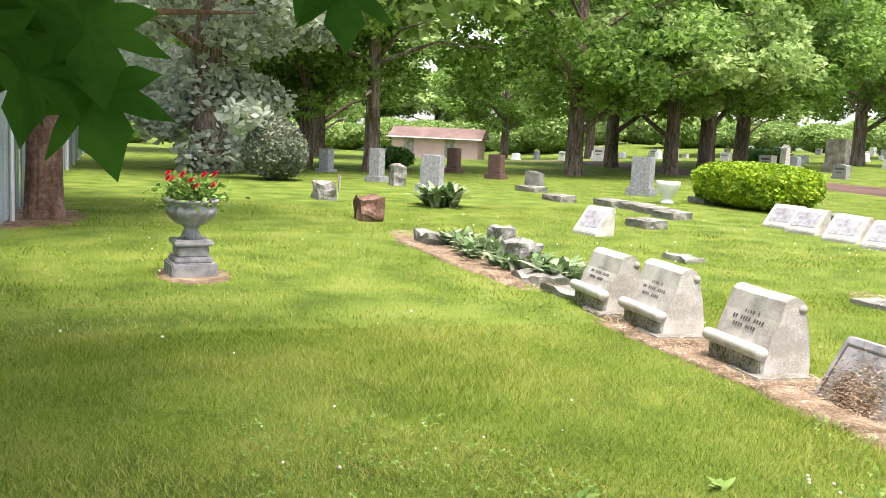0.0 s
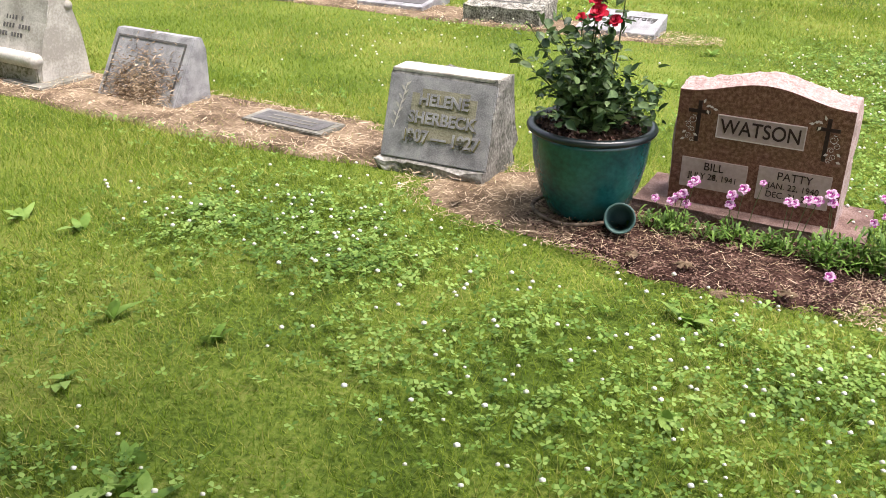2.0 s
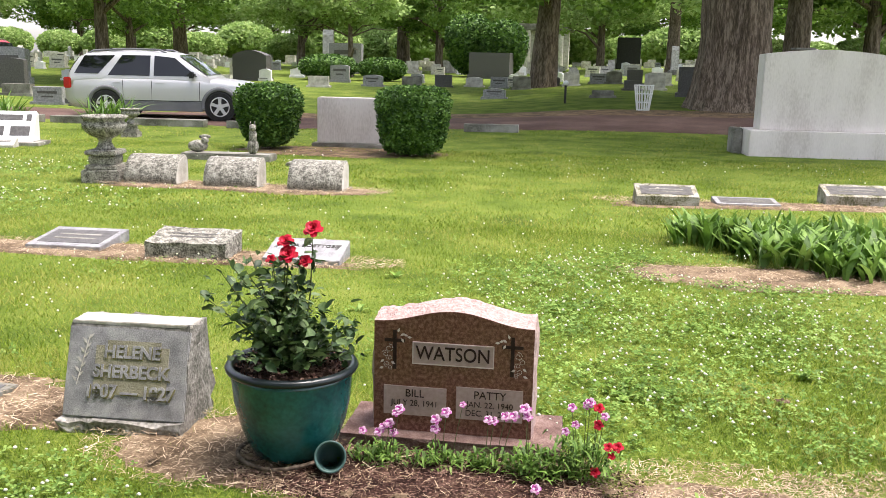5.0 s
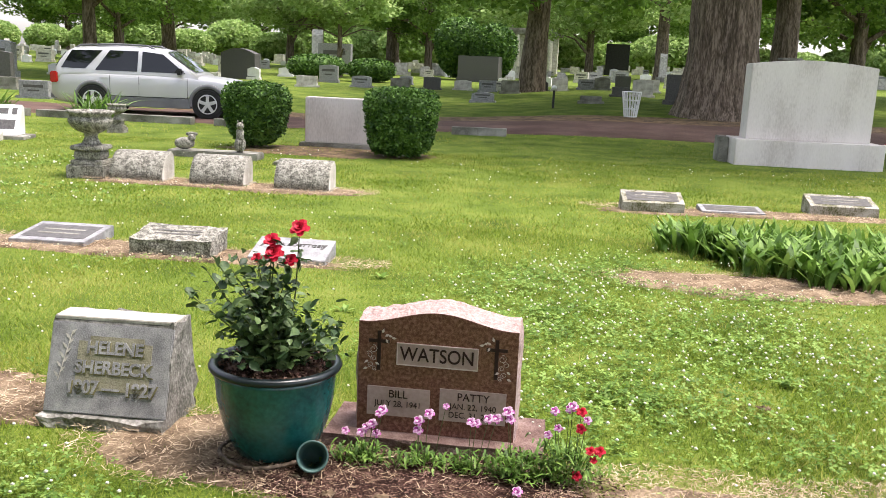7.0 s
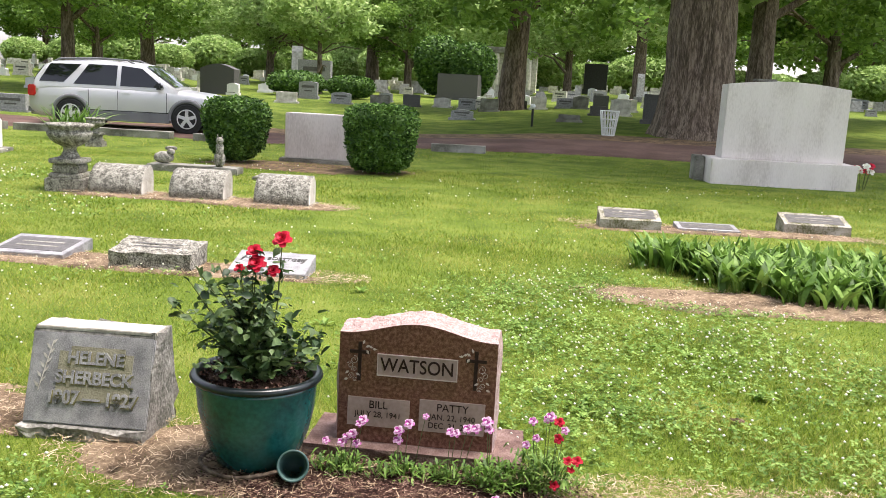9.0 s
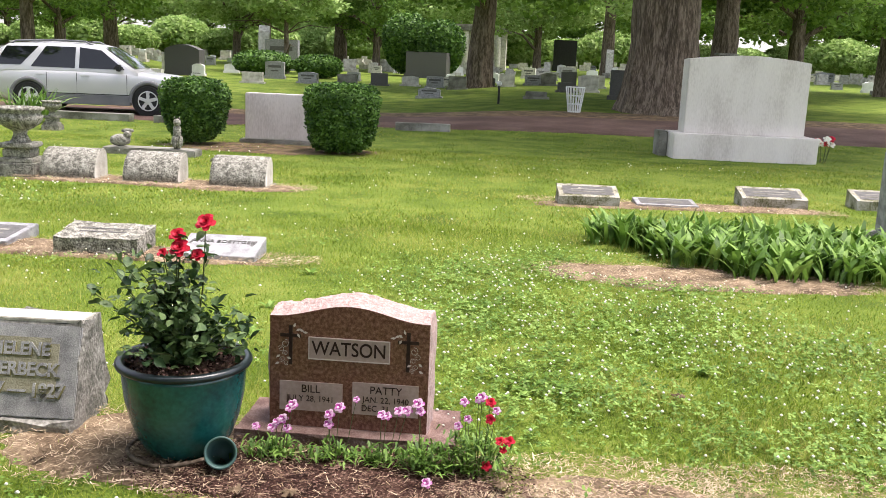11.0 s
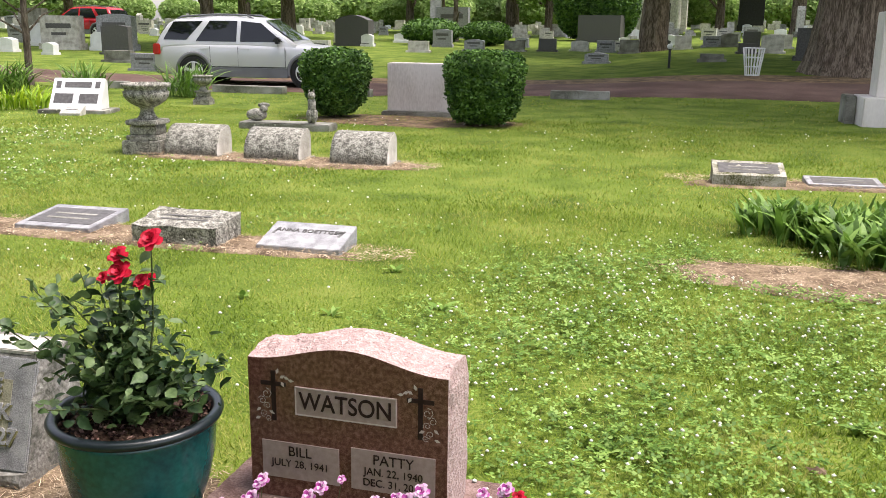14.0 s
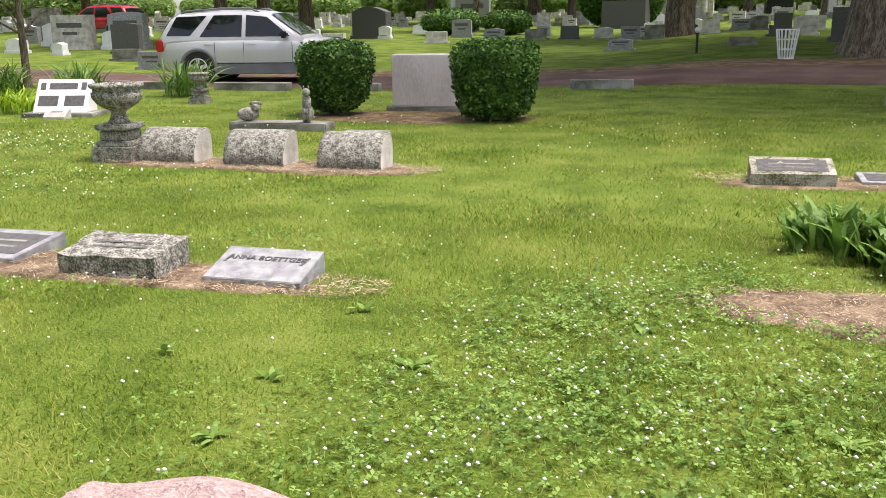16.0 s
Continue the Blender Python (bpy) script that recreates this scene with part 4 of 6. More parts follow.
# ---- clipped hedges ----
def hedge(x, y, rx, ry, h, material, label, square, seed, n=9000, size=0.045, name="hedge", taper=0.0):
    hd = thing(name, x, y, 0, label, "hedge")
    rg = np.random.default_rng(seed)
    d = rg.normal(size=(n, 3))
    d /= np.linalg.norm(d, axis=1)[:, None]
    p = (np.abs(d) ** square).sum(1) ** (-1 / square)
    q = d * p[:, None]
    bumps = np.array([noise.noise(Vector(t * 3) + Vector((seed, 0, 0))) for t in q])
    q *= (1 + 0.05 * bumps + rg.normal(0, 0.02, n))[:, None]
    q *= rg.uniform(0.88, 1.0, n)[:, None]
    wide = 1 - taper * (1 - (q[:, 2] + 1) / 2)
    c = q * (rx, ry, h / 2) * np.stack([wide, wide, np.ones(n)], 1) + (0, 0, h / 2 + 0.05)
    v, f = leaves(rg, c, size, 0.7, 1.3, 0.2)
    tagged(fast("foliage", v, f, material, hd), kind="stuff")
    bm = bmesh.new()
    bmesh.ops.create_icosphere(bm, subdivisions=3, radius=1)
    for vv in bm.verts:
        pw = sum(abs(t) ** square for t in vv.co) ** (-1 / square)
        ww = 1 - taper * (1 - (vv.co.z * pw + 1) / 2)
        vv.co = Vector((vv.co.x * pw * rx * 0.86 * ww, vv.co.y * pw * ry * 0.86 * ww, vv.co.z * pw * h * 0.43 + h / 2 + 0.05))
    part("core", bm, material, hd)
    part("trunk", tube(bmesh.new(), [(0, 0, -0.05), (0.01, 0, h * 0.4)], [0.06, 0.04], 8), BARK, hd)
    return hd


hedge(-4.66, 11.3, 0.60, 0.55, 1.02, HEDGE, "dark green clipped rounded shrub", 3.2, 5, taper=0.35)
hedge(-2.20, 11.0, 0.60, 0.55, 1.03, HEDGE, "dark green clipped square shrub", 4.5, 6, taper=0.22)
hedge(-16.6, 9.75, 1.6, 0.9, 0.95, LIMEHEDGE, "bright lime-green clipped hedge", 3.5, 7, 12000, 0.07)
hedge(-13.4, 46, 1.6, 1.3, 1.3, HEDGE, "round green shrub among the graves", 2.4, 8, 2500, 0.12, "shrub")
hedge(-10.4, 46, 1.3, 1.2, 1.2, HEDGE, "round dark green shrub among the graves", 2.4, 9, 2500, 0.12, "shrub")
hedge(-31.5, 5.6, 0.9, 0.7, 0.7, HEDGE, "low dark clipped shrub", 3, 10, 1500, 0.1, "shrub")
hedge(-44, 31.5, 1.6, 1.2, 0.9, HEDGE, "low dark clipped hedge among graves", 3, 12, 1500, 0.1, "shrub")


# ---- monuments ----
def block_stone(x, y, w, d, h, rz, material, label, base=0.12, arch=0.0, base_mat=None, name="headstone", lip=0.08, group="", inscription=False):
    st = thing(name, x, y, rz, label, "headstone", group)
    if arch:
        bm = bmesh.new()
        n = 14
        outline = [(-w / 2, base), (w / 2, base)] + [(w / 2 - w * k / n, base + h - arch + arch * math.sin(math.pi * k / n)) for k in range(n + 1)]
        fr = [bm.verts.new((px, 0, pz)) for px, pz in outline]
        bk = [bm.verts.new((px, d, pz)) for px, pz in outline]
        bm.faces.new(fr)
        bm.faces.new(list(reversed(bk)))
        for i in range(len(fr)):
            j = (i + 1) % len(fr)
            bm.faces.new((fr[j], fr[i], bk[i], bk[j]))
        bmesh.ops.recalc_face_normals(bm, faces=bm.faces[:])
        bevelled(bm, 0.01)
    else:
        bm = boxed(-w / 2, w / 2, 0, d, base, base + h, bevel=0.012)
    part("slab", bm, material, st)
    if base:
        bm = boxed(-w / 2 - lip, w / 2 + lip, -lip, d + lip, -0.15, base, bevel=0.015)
        part("base", bm, base_mat or material, st)
    if inscription:
        bm = bmesh.new()
        box(bm, -w * 0.34, w * 0.34, -0.004, 0.002, base + h * 0.55, base + h * 0.72)
        box(bm, -w * 0.2, w * 0.2, -0.004, 0.002, base + h * 0.3, base + h * 0.4)
        part("inscription", bm, GREY_DARK, st, "illegible inscription")
    return st


block_stone(-3.42, 11.95, 1.22, 0.3, 0.76, 2, CONC, "plain pale grey granite headstone between clipped hedges", 0.08, 0, STAINED)
block_stone(4.38, 5.4, 0.72, 0.28, 0.76, 14, GREY, "upright grey granite headstone with a rough edge beside the leafy bed", 0.08, 0, STAINED)
big = block_stone(4.46, 13.25, 2.08, 0.5, 1.36, 3, CONC, "large pale plain monument with a curved top on a heavy base", 0.44, 0.09, CONC, "monument", 0.20)
part("cap", boxed(-0.55, -0.2, 0.1, 0.4, 1.79, 1.83, bevel=0.01), STAINED, big, "dark stone on the top")
part("end_pier", boxed(-1.40, -1.245, 0.30, 0.8, -0.1, 0.44, bevel=0.015), STAINED, big)
wf = thing("flowering_plant", 5.95, 13.6, 0, "red and white flowers beside the pale monument", "plant")
for k in range(7):
    c = Vector((0.12 * math.cos(k * 2.4), 0.1 * math.sin(k * 2.4), 0.32 + 0.05 * (k % 3)))
    part("stem", tube(bmesh.new(), [(c.x * 0.4, c.y * 0.4, 0), c], [0.006, 0.004], 4), STEM, wf)
    bloom(wf, c, 0.07, RED if k % 2 else PETAL_W, 300 + k)

white = thing("headstone", -8.75, 10.35, 12, "white slanted headstone with dark lettered panels on a stone base", "headstone")
bm = extrude_x(bmesh.new(), [(-0.04, 0.06), (0.34, 0.06), (0.34, 0.50), (0.26, 0.54)], -0.42, 0.42)
part("slab", bevelled(bm, 0.008), WHITE, white)
m = slope_m(-0.04, 0.06, 0.26, 0.54, 0.5, 0.001)
for a, b, c, d in ((-0.22, 0.22, 0.11, 0.21), (-0.36, -0.05, -0.17, 0.0), (0.05, 0.36, -0.17, 0.0), (-0.36, -0.28, 0.10, 0.22), (0.28, 0.36, 0.10, 0.22)):
    bm = boxed(a, b, c, d, 0, 0.004)
    bmesh.ops.transform(bm, matrix=m, verts=bm.verts[:])
    part("panel", bm, GREY_DARK, white, "dark panel with illegible letters")
part("base", boxed(-0.55, 0.55, -0.15, 0.45, -0.1, 0.06, bevel=0.01), STAINED, white)
flat_marker(-8.55, 9.95, 0.34, 0.2, 0.04, 10, "small pale tablet leaning before the white headstone", LIME, False, 0.12, group="small tablets")
stone_urn(-7.75, 12.6, 0.62, LICHEN, "stone_urn", "small grey stone urn beside the kerb")

slab = thing("stone_slab", -4.60, 9.35, 2, "low dark stone slab in the lawn", "slab")
part("slab", boxed(-0.72, 0.62, 0, 0.35, -0.03, 0.10, bevel=0.015), STAINED, slab)
slab2 = thing("stone_slab", -3.35, 9.0, 2, "low dark marker in the lawn", "slab")
part("slab", boxed(-0.28, 0.28, 0, 0.3, -0.03, 0.05, bevel=0.015), STAINED, slab2)


def cat_statue(x, y, lying):
    bm = bmesh.new()

    def blob(c, r):
        k = bmesh.ops.create_icosphere(bm, subdivisions=2, radius=1)
        bmesh.ops.transform(bm, matrix=Matrix.Translation(c) @ Matrix.Diagonal((*r, 1)), verts=k["verts"])
    if lying:
        blob((0, 0, 0.09), (0.15, 0.09, 0.09))
        blob((0.10, -0.02, 0.17), (0.06, 0.05, 0.05))
        blob((0.10, 0.03, 0.22), (0.09, 0.02, 0.035))
    else:
        blob((0, 0, 0.11), (0.085, 0.10, 0.12))
        blob((0, -0.02, 0.24), (0.06, 0.065, 0.14))
        blob((0, -0.04, 0.38), (0.055, 0.06, 0.055))
        for s in (-1, 1):
            k = bmesh.ops.create_cone(bm, cap_ends=True, segments=6, radius1=0.02, radius2=0.003, depth=0.06)
            bmesh.ops.transform(bm, matrix=Matrix.Translation((s * 0.03, -0.03, 0.44)), verts=k["verts"])
            blob((s * 0.035, -0.09, 0.10), (0.022, 0.025, 0.10))
    me = bpy.data.meshes.new("statue")
    bm.to_mesh(me)
    bm.free()
    me.materials.append(LICHEN)
    me.polygons.foreach_set("use_smooth", [True] * len(me.polygons))
    ob = new("animal_statue", me)
    ob.matrix_basis = pose(x, y, 0.10, 0, 0, 20)
    tagged(ob, "small weathered stone animal figure " + ("lying" if lying else "sitting") + " on a slab", "statue")


cat_statue(-5.12, 9.5, True)
cat_statue(-4.28, 9.5, False)

for x, y, w, rz in ((-8.4, 15.6, 1.6, 2), (-10.3, 15.6, 1.6, 2), (-12.2, 15.7, 1.5, 2), (-6.4, 15.7, 1.4, 2), (-4.6, 15.9, 0.8, 1), (-3.0, 16.2, 0.35, 1), (-1.5, 16.35, 1.15, 2)):
    kb = thing("kerb_stone", x, y, rz, "low weathered stone kerb along the lane", "kerb", "lane kerb stones")
    part("stone", roughen(boxed(-w / 2, w / 2, -0.12, 0.12, -0.05, 0.16, cuts=5), 0.012, 8, x), STAINED, kb)


# ---- cars ----
def car(x, y, rz, paint, label):
    """A tall estate car along +x, its side towards -y; origin under its middle."""
    c = thing("car", x, y, rz, label, "car")

    def loft(rows):
        """A skin over half sections (y, z) at stations along x, mirrored, with closed ends."""
        bm = bmesh.new()
        rings = []
        for px, half in rows:
            whole = [(-yy, zz) for yy, zz in half] + [(yy, zz) for yy, zz in reversed(half)]
            rings.append([bm.verts.new((px, yy, zz)) for yy, zz in whole])
        for p, q in zip(rings, rings[1:]):
            for i in range(len(p)):
                j = (i + 1) % len(p)
                bm.faces.new((p[i], p[j], q[j], q[i]))
        bm.faces.new(rings[0])
        bm.faces.new(list(reversed(rings[-1])))
        bmesh.ops.recalc_face_normals(bm, faces=bm.faces[:])
        return bm

    def hull(w, zb, zt):
        return [(w * 0.90, zb), (w * 0.98, zb + 0.08), (w, zb + 0.25), (w, zt - 0.28), (w * 0.99, zt - 0.12), (w * 0.95, zt - 0.03), (w * 0.82, zt + 0.01), (w * 0.3, zt + 0.035)]

    part("body", loft([(px, hull(w, zb, zt)) for px, w, zb, zt in (
        (-2.50, 0.82, 0.42, 0.96), (-2.46, 0.89, 0.34, 1.02), (-2.2, 0.93, 0.27, 1.06), (-1.4, 0.95, 0.24, 1.06), (0.0, 0.955, 0.24, 1.05), (0.9, 0.95, 0.24, 1.04),
        (1.3, 0.945, 0.24, 1.02), (1.8, 0.93, 0.25, 0.97), (2.15, 0.89, 0.28, 0.90), (2.38, 0.82, 0.32, 0.80), (2.48, 0.74, 0.38, 0.70))]), paint, c, smooth=True)
    line = [(-2.42, 1.05), (-2.30, 1.28), (-2.14, 1.52), (-1.95, 1.63), (-1.0, 1.69), (-0.3, 1.69), (0.15, 1.655), (0.32, 1.62), (0.62, 1.42), (1.18, 1.06)]

    def hw(z):
        return 0.915 - 0.20 * max(0.0, (z - 1.0) / 0.68) ** 1.25

    def crest(px):
        for (x0, z0), (x1, z1) in zip(line, line[1:]):
            if px <= x1:
                return z0 + (z1 - z0) * (px - x0) / (x1 - x0)
        return line[-1][1]

    def shell(zt):
        z0 = 0.85
        half = [(hw(z0 + (zt - 0.05 - z0) * u), z0 + (zt - 0.05 - z0) * u) for u in (0, 0.25, 0.5, 0.75, 1.0)]
        return half + [(hw(zt) - 0.05, zt - 0.01), (hw(zt) - 0.12, zt + 0.008), (0.25, zt + 0.03)]
    part("cabin", loft([(px, shell(zt)) for px, zt in line]), paint, c, smooth=True)
    for sx in (-1, 1):
        part("bumper", boxed(sx * 2.28 - 0.25, sx * 2.28 + 0.25, -0.88, 0.88, 0.30, 0.56, bevel=0.07), CLADDING, c, "grey bumper")
    for s in (-1, 1):
        part("cladding", boxed(-1.0, 1.0, s * 0.955 - 0.02, s * 0.955 + 0.02, 0.23, 0.47, bevel=0.012), CLADDING, c, "grey lower cladding")
        for pts in ([(-2.22, 1.13), (-1.62, 1.13), (-1.22, 1.59), (-1.98, 1.57)], [(-1.38, 1.10), (-0.33, 1.10), (-0.33, 1.60), (-1.04, 1.60)], [(-0.23, 1.10), (0.86, 1.10), (0.28, 1.55), (-0.23, 1.60)]):
            (ax, az), (bx, bz), (cx, cz), (dx, dz) = pts
            bm = bmesh.new()
            prev = None
            for k in range(6):
                u = k / 5
                row = [bm.verts.new((px, s * (hw(pz) + 0.006), pz)) for px, pz in ((ax + (dx - ax) * u, az + (dz - az) * u), (bx + (cx - bx) * u, bz + (cz - bz) * u))]
                if prev:
                    q = (prev[0], prev[1], row[1], row[0])
                    bm.faces.new(q if s < 0 else tuple(reversed(q)))
                prev = row
            part("side_window", bm, GLASS_DK, c, "dark tinted side window", smooth=True)
        for wx in (-1.43, 1.43):
            well = lathe(bmesh.new(), [(0.40, 0.0), (0.40, 0.012), (0.0005, 0.012)], 32)
            bmesh.ops.transform(well, matrix=Matrix.Translation((wx, s * 0.948, 0.37)) @ Matrix.Rotation(radians(-90 * s), 4, "X"), verts=well.verts[:])
            part("wheel_well", well, BLACK, c, "dark wheel well")
            arch = lathe(bmesh.new(), [(0.385, 0.0), (0.49, 0.0), (0.47, 0.045), (0.40, 0.05), (0.385, 0.0)], 40)
            bmesh.ops.transform(arch, matrix=Matrix.Translation((wx, s * 0.935, 0.37)) @ Matrix.Rotation(radians(-90 * s), 4, "X"), verts=arch.verts[:])
            bmesh.ops.delete(arch, geom=[v_ for v_ in arch.verts if v_.co.z < 0.24], context="VERTS")
            part("wheel_arch", arch, CLADDING, c, "grey wheel-arch flare", smooth=True)
            m = Matrix.Translation((wx, s * 0.87, 0.365)) @ Matrix.Rotation(radians(-90 * s), 4, "X")
            bm = lathe(bmesh.new(), [(0.23, -0.11), (0.34, -0.11), (0.365, -0.08), (0.365, 0.08), (0.345, 0.115), (0.24, 0.12)], 40)
            bmesh.ops.transform(bm, matrix=m, verts=bm.verts[:])
            wheel = part("wheel", bm, RUBBER, c, "black tyre with an alloy rim", smooth=False)
            rim = lathe(bmesh.new(), [(0.20, 0.09), (0.245, 0.10), (0.245, 0.128), (0.225, 0.130), (0.20, 0.09)], 36)
            for k in range(5):
                sp = boxed(-0.045, 0.045, 0.03, 0.225, 0.105, 0.128, bevel=0.008)
                bmesh.ops.transform(sp, matrix=Matrix.Rotation(k * 2 * math.pi / 5, 4, "Z"), verts=sp.verts[:])
                tmp = bpy.data.meshes.new("spoke")
                sp.to_mesh(tmp)
                sp.free()
                rim.from_mesh(tmp)
            bmesh.ops.create_cone(rim, cap_ends=True, segments=16, radius1=0.07, radius2=0.055, depth=0.04, matrix=Matrix.Translation((0, 0, 0.118)))
            bmesh.ops.transform(rim, matrix=m, verts=rim.verts[:])
            part("rim", rim, ALLOY, wheel, "five-spoke alloy rim")
        part("tail_lamp", boxed(-2.49, -2.30, s * 0.875 - 0.075, s * 0.875 + 0.055, 0.76, 1.03, bevel=0.025), TAIL, c, "red tail lamp")
        part("headlamp", boxed(2.14, 2.40, s * 0.70 - 0.16, s * 0.70 + 0.15, 0.66, 0.82, bevel=0.04), LAMPGLASS, c, "clear headlamp")
        for hx in (-1.15, -0.08):
            part("door_handle", boxed(hx - 0.11, hx + 0.11, s * 0.955 - 0.005, s * 0.955 + 0.025, 0.90, 0.935, bevel=0.012), paint, c)
        for lx in (-1.0, -0.28, 0.92):
            part("door_seam", boxed(lx - 0.006, lx + 0.006, s * 0.952 - 0.002, s * 0.952 + 0.005, 0.48, 0.98), BLACK, c)
        part("trim_strip", boxed(-1.0, 1.0, s * 0.958 - 0.004, s * 0.958 + 0.012, 0.475, 0.495), BLACK, c, "dark side moulding")
        part("mirror", boxed(0.66, 0.84, s * 1.02 - 0.11, s * 1.02 + 0.10, 1.06, 1.22, bevel=0.045), BLACK, c, "black door mirror")
        rail = tube(bmesh.new(), [(-1.95, s * 0.62, 1.62), (-1.8, s * 0.62, 1.70), (-0.9, s * 0.62, 1.755), (-0.15, s * 0.62, 1.745), (0.05, s * 0.62, 1.66)], [0.022] * 5, 6)
        part("roof_rail", rail, CLADDING, c, "grey roof rail")
    for bx in (-1.35, -0.35):
        part("roof_bar", boxed(bx - 0.03, bx + 0.03, -0.63, 0.63, 1.74, 1.765, bevel=0.008), BLACK, c, "black roof bar")
    for nm, x0, x1, lab in (("windscreen", 0.36, 1.10, "dark windscreen"), ("rear_window", -2.16, -2.38, "dark rear window")):
        bm = bmesh.new()
        prev = None
        for k in range(7):
            px = x0 + (x1 - x0) * k / 6
            zt = crest(px)
            ww = hw(zt) - 0.09
            row = [bm.verts.new((px + (0.012 if x0 > 0 else -0.012), ww * u, zt + 0.026 + 0.02 * (1 - u * u))) for u in (-1, -0.6, -0.2, 0.2, 0.6, 1)]
            if prev:
                for i in range(5):
                    bm.faces.new((prev[i], row[i], row[i + 1], prev[i + 1]))
            prev = row
        bmesh.ops.recalc_face_normals(bm, faces=bm.faces[:])
        part(nm, bm, GLASS_DK, c, lab, smooth=True)
    return c


car(-10.2, 19.75, 9, SILVER, "silver sport-utility car with grey cladding parked on the lane")
car(-33.0, 43.5, 180, REDPAINT, "red car parked far off beyond the graves")

# ---- posts, basket ----
post = thing("lawn_light", -0.15, 24.8, 0, "black post with a round white head", "light post")
part("post", tube(bmesh.new(), [(0, 0, -0.05), (0, 0, 0.55)], [0.035, 0.035], 10), BLACK, post)
bm = bmesh.new()
bmesh.ops.create_uvsphere(bm, u_segments=18, v_segments=10, radius=0.085, matrix=Matrix.Translation((0, 0, 0.60)) @ Matrix.Diagonal((1, 1, 0.9, 1)))
part("head", bm, WHITE, post, "white globe", smooth=True)
bk = thing("wire_basket", 1.95, 21.6, 0, "white wire rubbish basket", "basket")
for k in range(18):
    a = 2 * math.pi * k / 18
    part("wire", tube(bmesh.new(), [(0.16 * math.cos(a), 0.16 * math.sin(a), 0), (0.25 * math.cos(a), 0.25 * math.sin(a), 0.66)], [0.010, 0.010], 4), WHITE, bk)
for z, r in ((0.02, 0.165), (0.22, 0.19), (0.44, 0.22), (0.66, 0.25)):
    part("hoop", tube(bmesh.new(), [(r * math.cos(k * 0.2618), r * math.sin(k * 0.2618), z) for k in range(25)], [0.011] * 25, 4), WHITE, bk)

# ---- trees ----
def tree(name, x, y, h, trunk_r, crown_r, crown_z, label, leaf, seed, n=9000, size=0.3, bark=None, fork=None, lean=(0, 0), droop=0.18, squash=0.7, limbs=9, clusters=64):
    t = thing(name, x, y, 0, label, "tree")
    rg = np.random.default_rng(seed)
    bark = bark or BARK
    bm = bmesh.new()
    top = Vector((lean[0], lean[1], h * 0.62))
    pts, rad = [], []
    for k in range(9):
        u = k / 8
        pts.append(Vector((top.x * u * u + 0.10 * trunk_r * noise.noise((u * 4, seed, 0)), top.y * u * u + 0.1 * trunk_r * noise.noise((u * 4, 0, seed)), top.z * u - 0.15)))
        rad.append(trunk_r * (1 - 0.5 * u) * (1.22 if k == 0 else 1.0))
    fine = [pts[0].lerp(pts[1], q / 4) for q in range(4)] + [p0.lerp(p1, q / 3) for p0, p1 in zip(pts[1:], pts[2:]) for q in range(3)] + [pts[-1]]
    fr = [rad[0] + (rad[1] - rad[0]) * (q / 4) ** 0.5 for q in range(4)] + [r0 + (r1 - r0) * q / 3 for r0, r1 in zip(rad[1:], rad[2:]) for q in range(3)] + [rad[-1]]
    tube(bm, fine, fr, 36)
    for vv in bm.verts:
        k = Vector((vv.co.x * 2.4 / trunk_r, vv.co.y * 2.4 / trunk_r, vv.co.z * 0.45 + seed))
        vv.co += Vector((vv.co.x, vv.co.y, 0)) * 0.10 * noise.noise(k) + Vector((vv.co.x, vv.co.y, 0)) * 0.07 * noise.noise(k * 3)
    part("trunk", bm, bark, t)
    tips = []
    for k in range(limbs):
        a = 2 * math.pi * k / limbs + rg.uniform(-0.3, 0.3)
        u = rg.uniform(0.35, 0.95)
        b0 = pts[int(u * 8)]
        L = crown_r * rg.uniform(0.6, 0.95)
        e = b0 + Vector((math.cos(a) * L, math.sin(a) * L, rg.uniform(0.15, 0.6) * L))
        mid = b0.lerp(e, 0.5) + Vector((0, 0, L * 0.12))
        r0 = trunk_r * (1 - 0.6 * u) * 0.45
        part("limb", tube(bmesh.new(), [b0, b0.lerp(mid, 0.5), mid, mid.lerp(e, 0.5), e], [r0, r0 * 0.8, r0 * 0.6, r0 * 0.4, r0 * 0.15], 7), bark, t)
        tips.append(e)
    # foliage gathered in clumps of uneven size about the crown, some of them hanging low
    clumps = []
    for k in range(clusters):
        d = rg.normal(size=3)
        d /= np.linalg.norm(d)
        q = d * rg.uniform(0.5, 1.05)
        c = np.array([q[0] * crown_r, q[1] * crown_r, crown_z + q[2] * (h - crown_z) * squash])
        c[2] -= droop * crown_r * (q[0] ** 2 + q[1] ** 2) * 0.5
        clumps.append((c + (lean[0], lean[1], 0), crown_r * rg.uniform(0.11, 0.30)))
    w = np.array([r ** 2 for _, r in clumps])
    idx = rg.choice(len(clumps), n, p=w / w.sum())
    cc = np.array([clumps[i][0] for i in idx])
    rr = np.array([clumps[i][1] for i in idx])
    d = rg.normal(size=(n, 3))
    d /= np.linalg.norm(d, axis=1)[:, None]
    p = cc + d * (rr * rg.uniform(0.25, 1.15, n) ** 0.6)[:, None] * (1, 1, 0.62)
    v, f = leaves(rg, p, size, 0.6, 1.25, 0.15)
    tagged(fast("crown", v, f, leaf, t), kind="stuff")
    return t


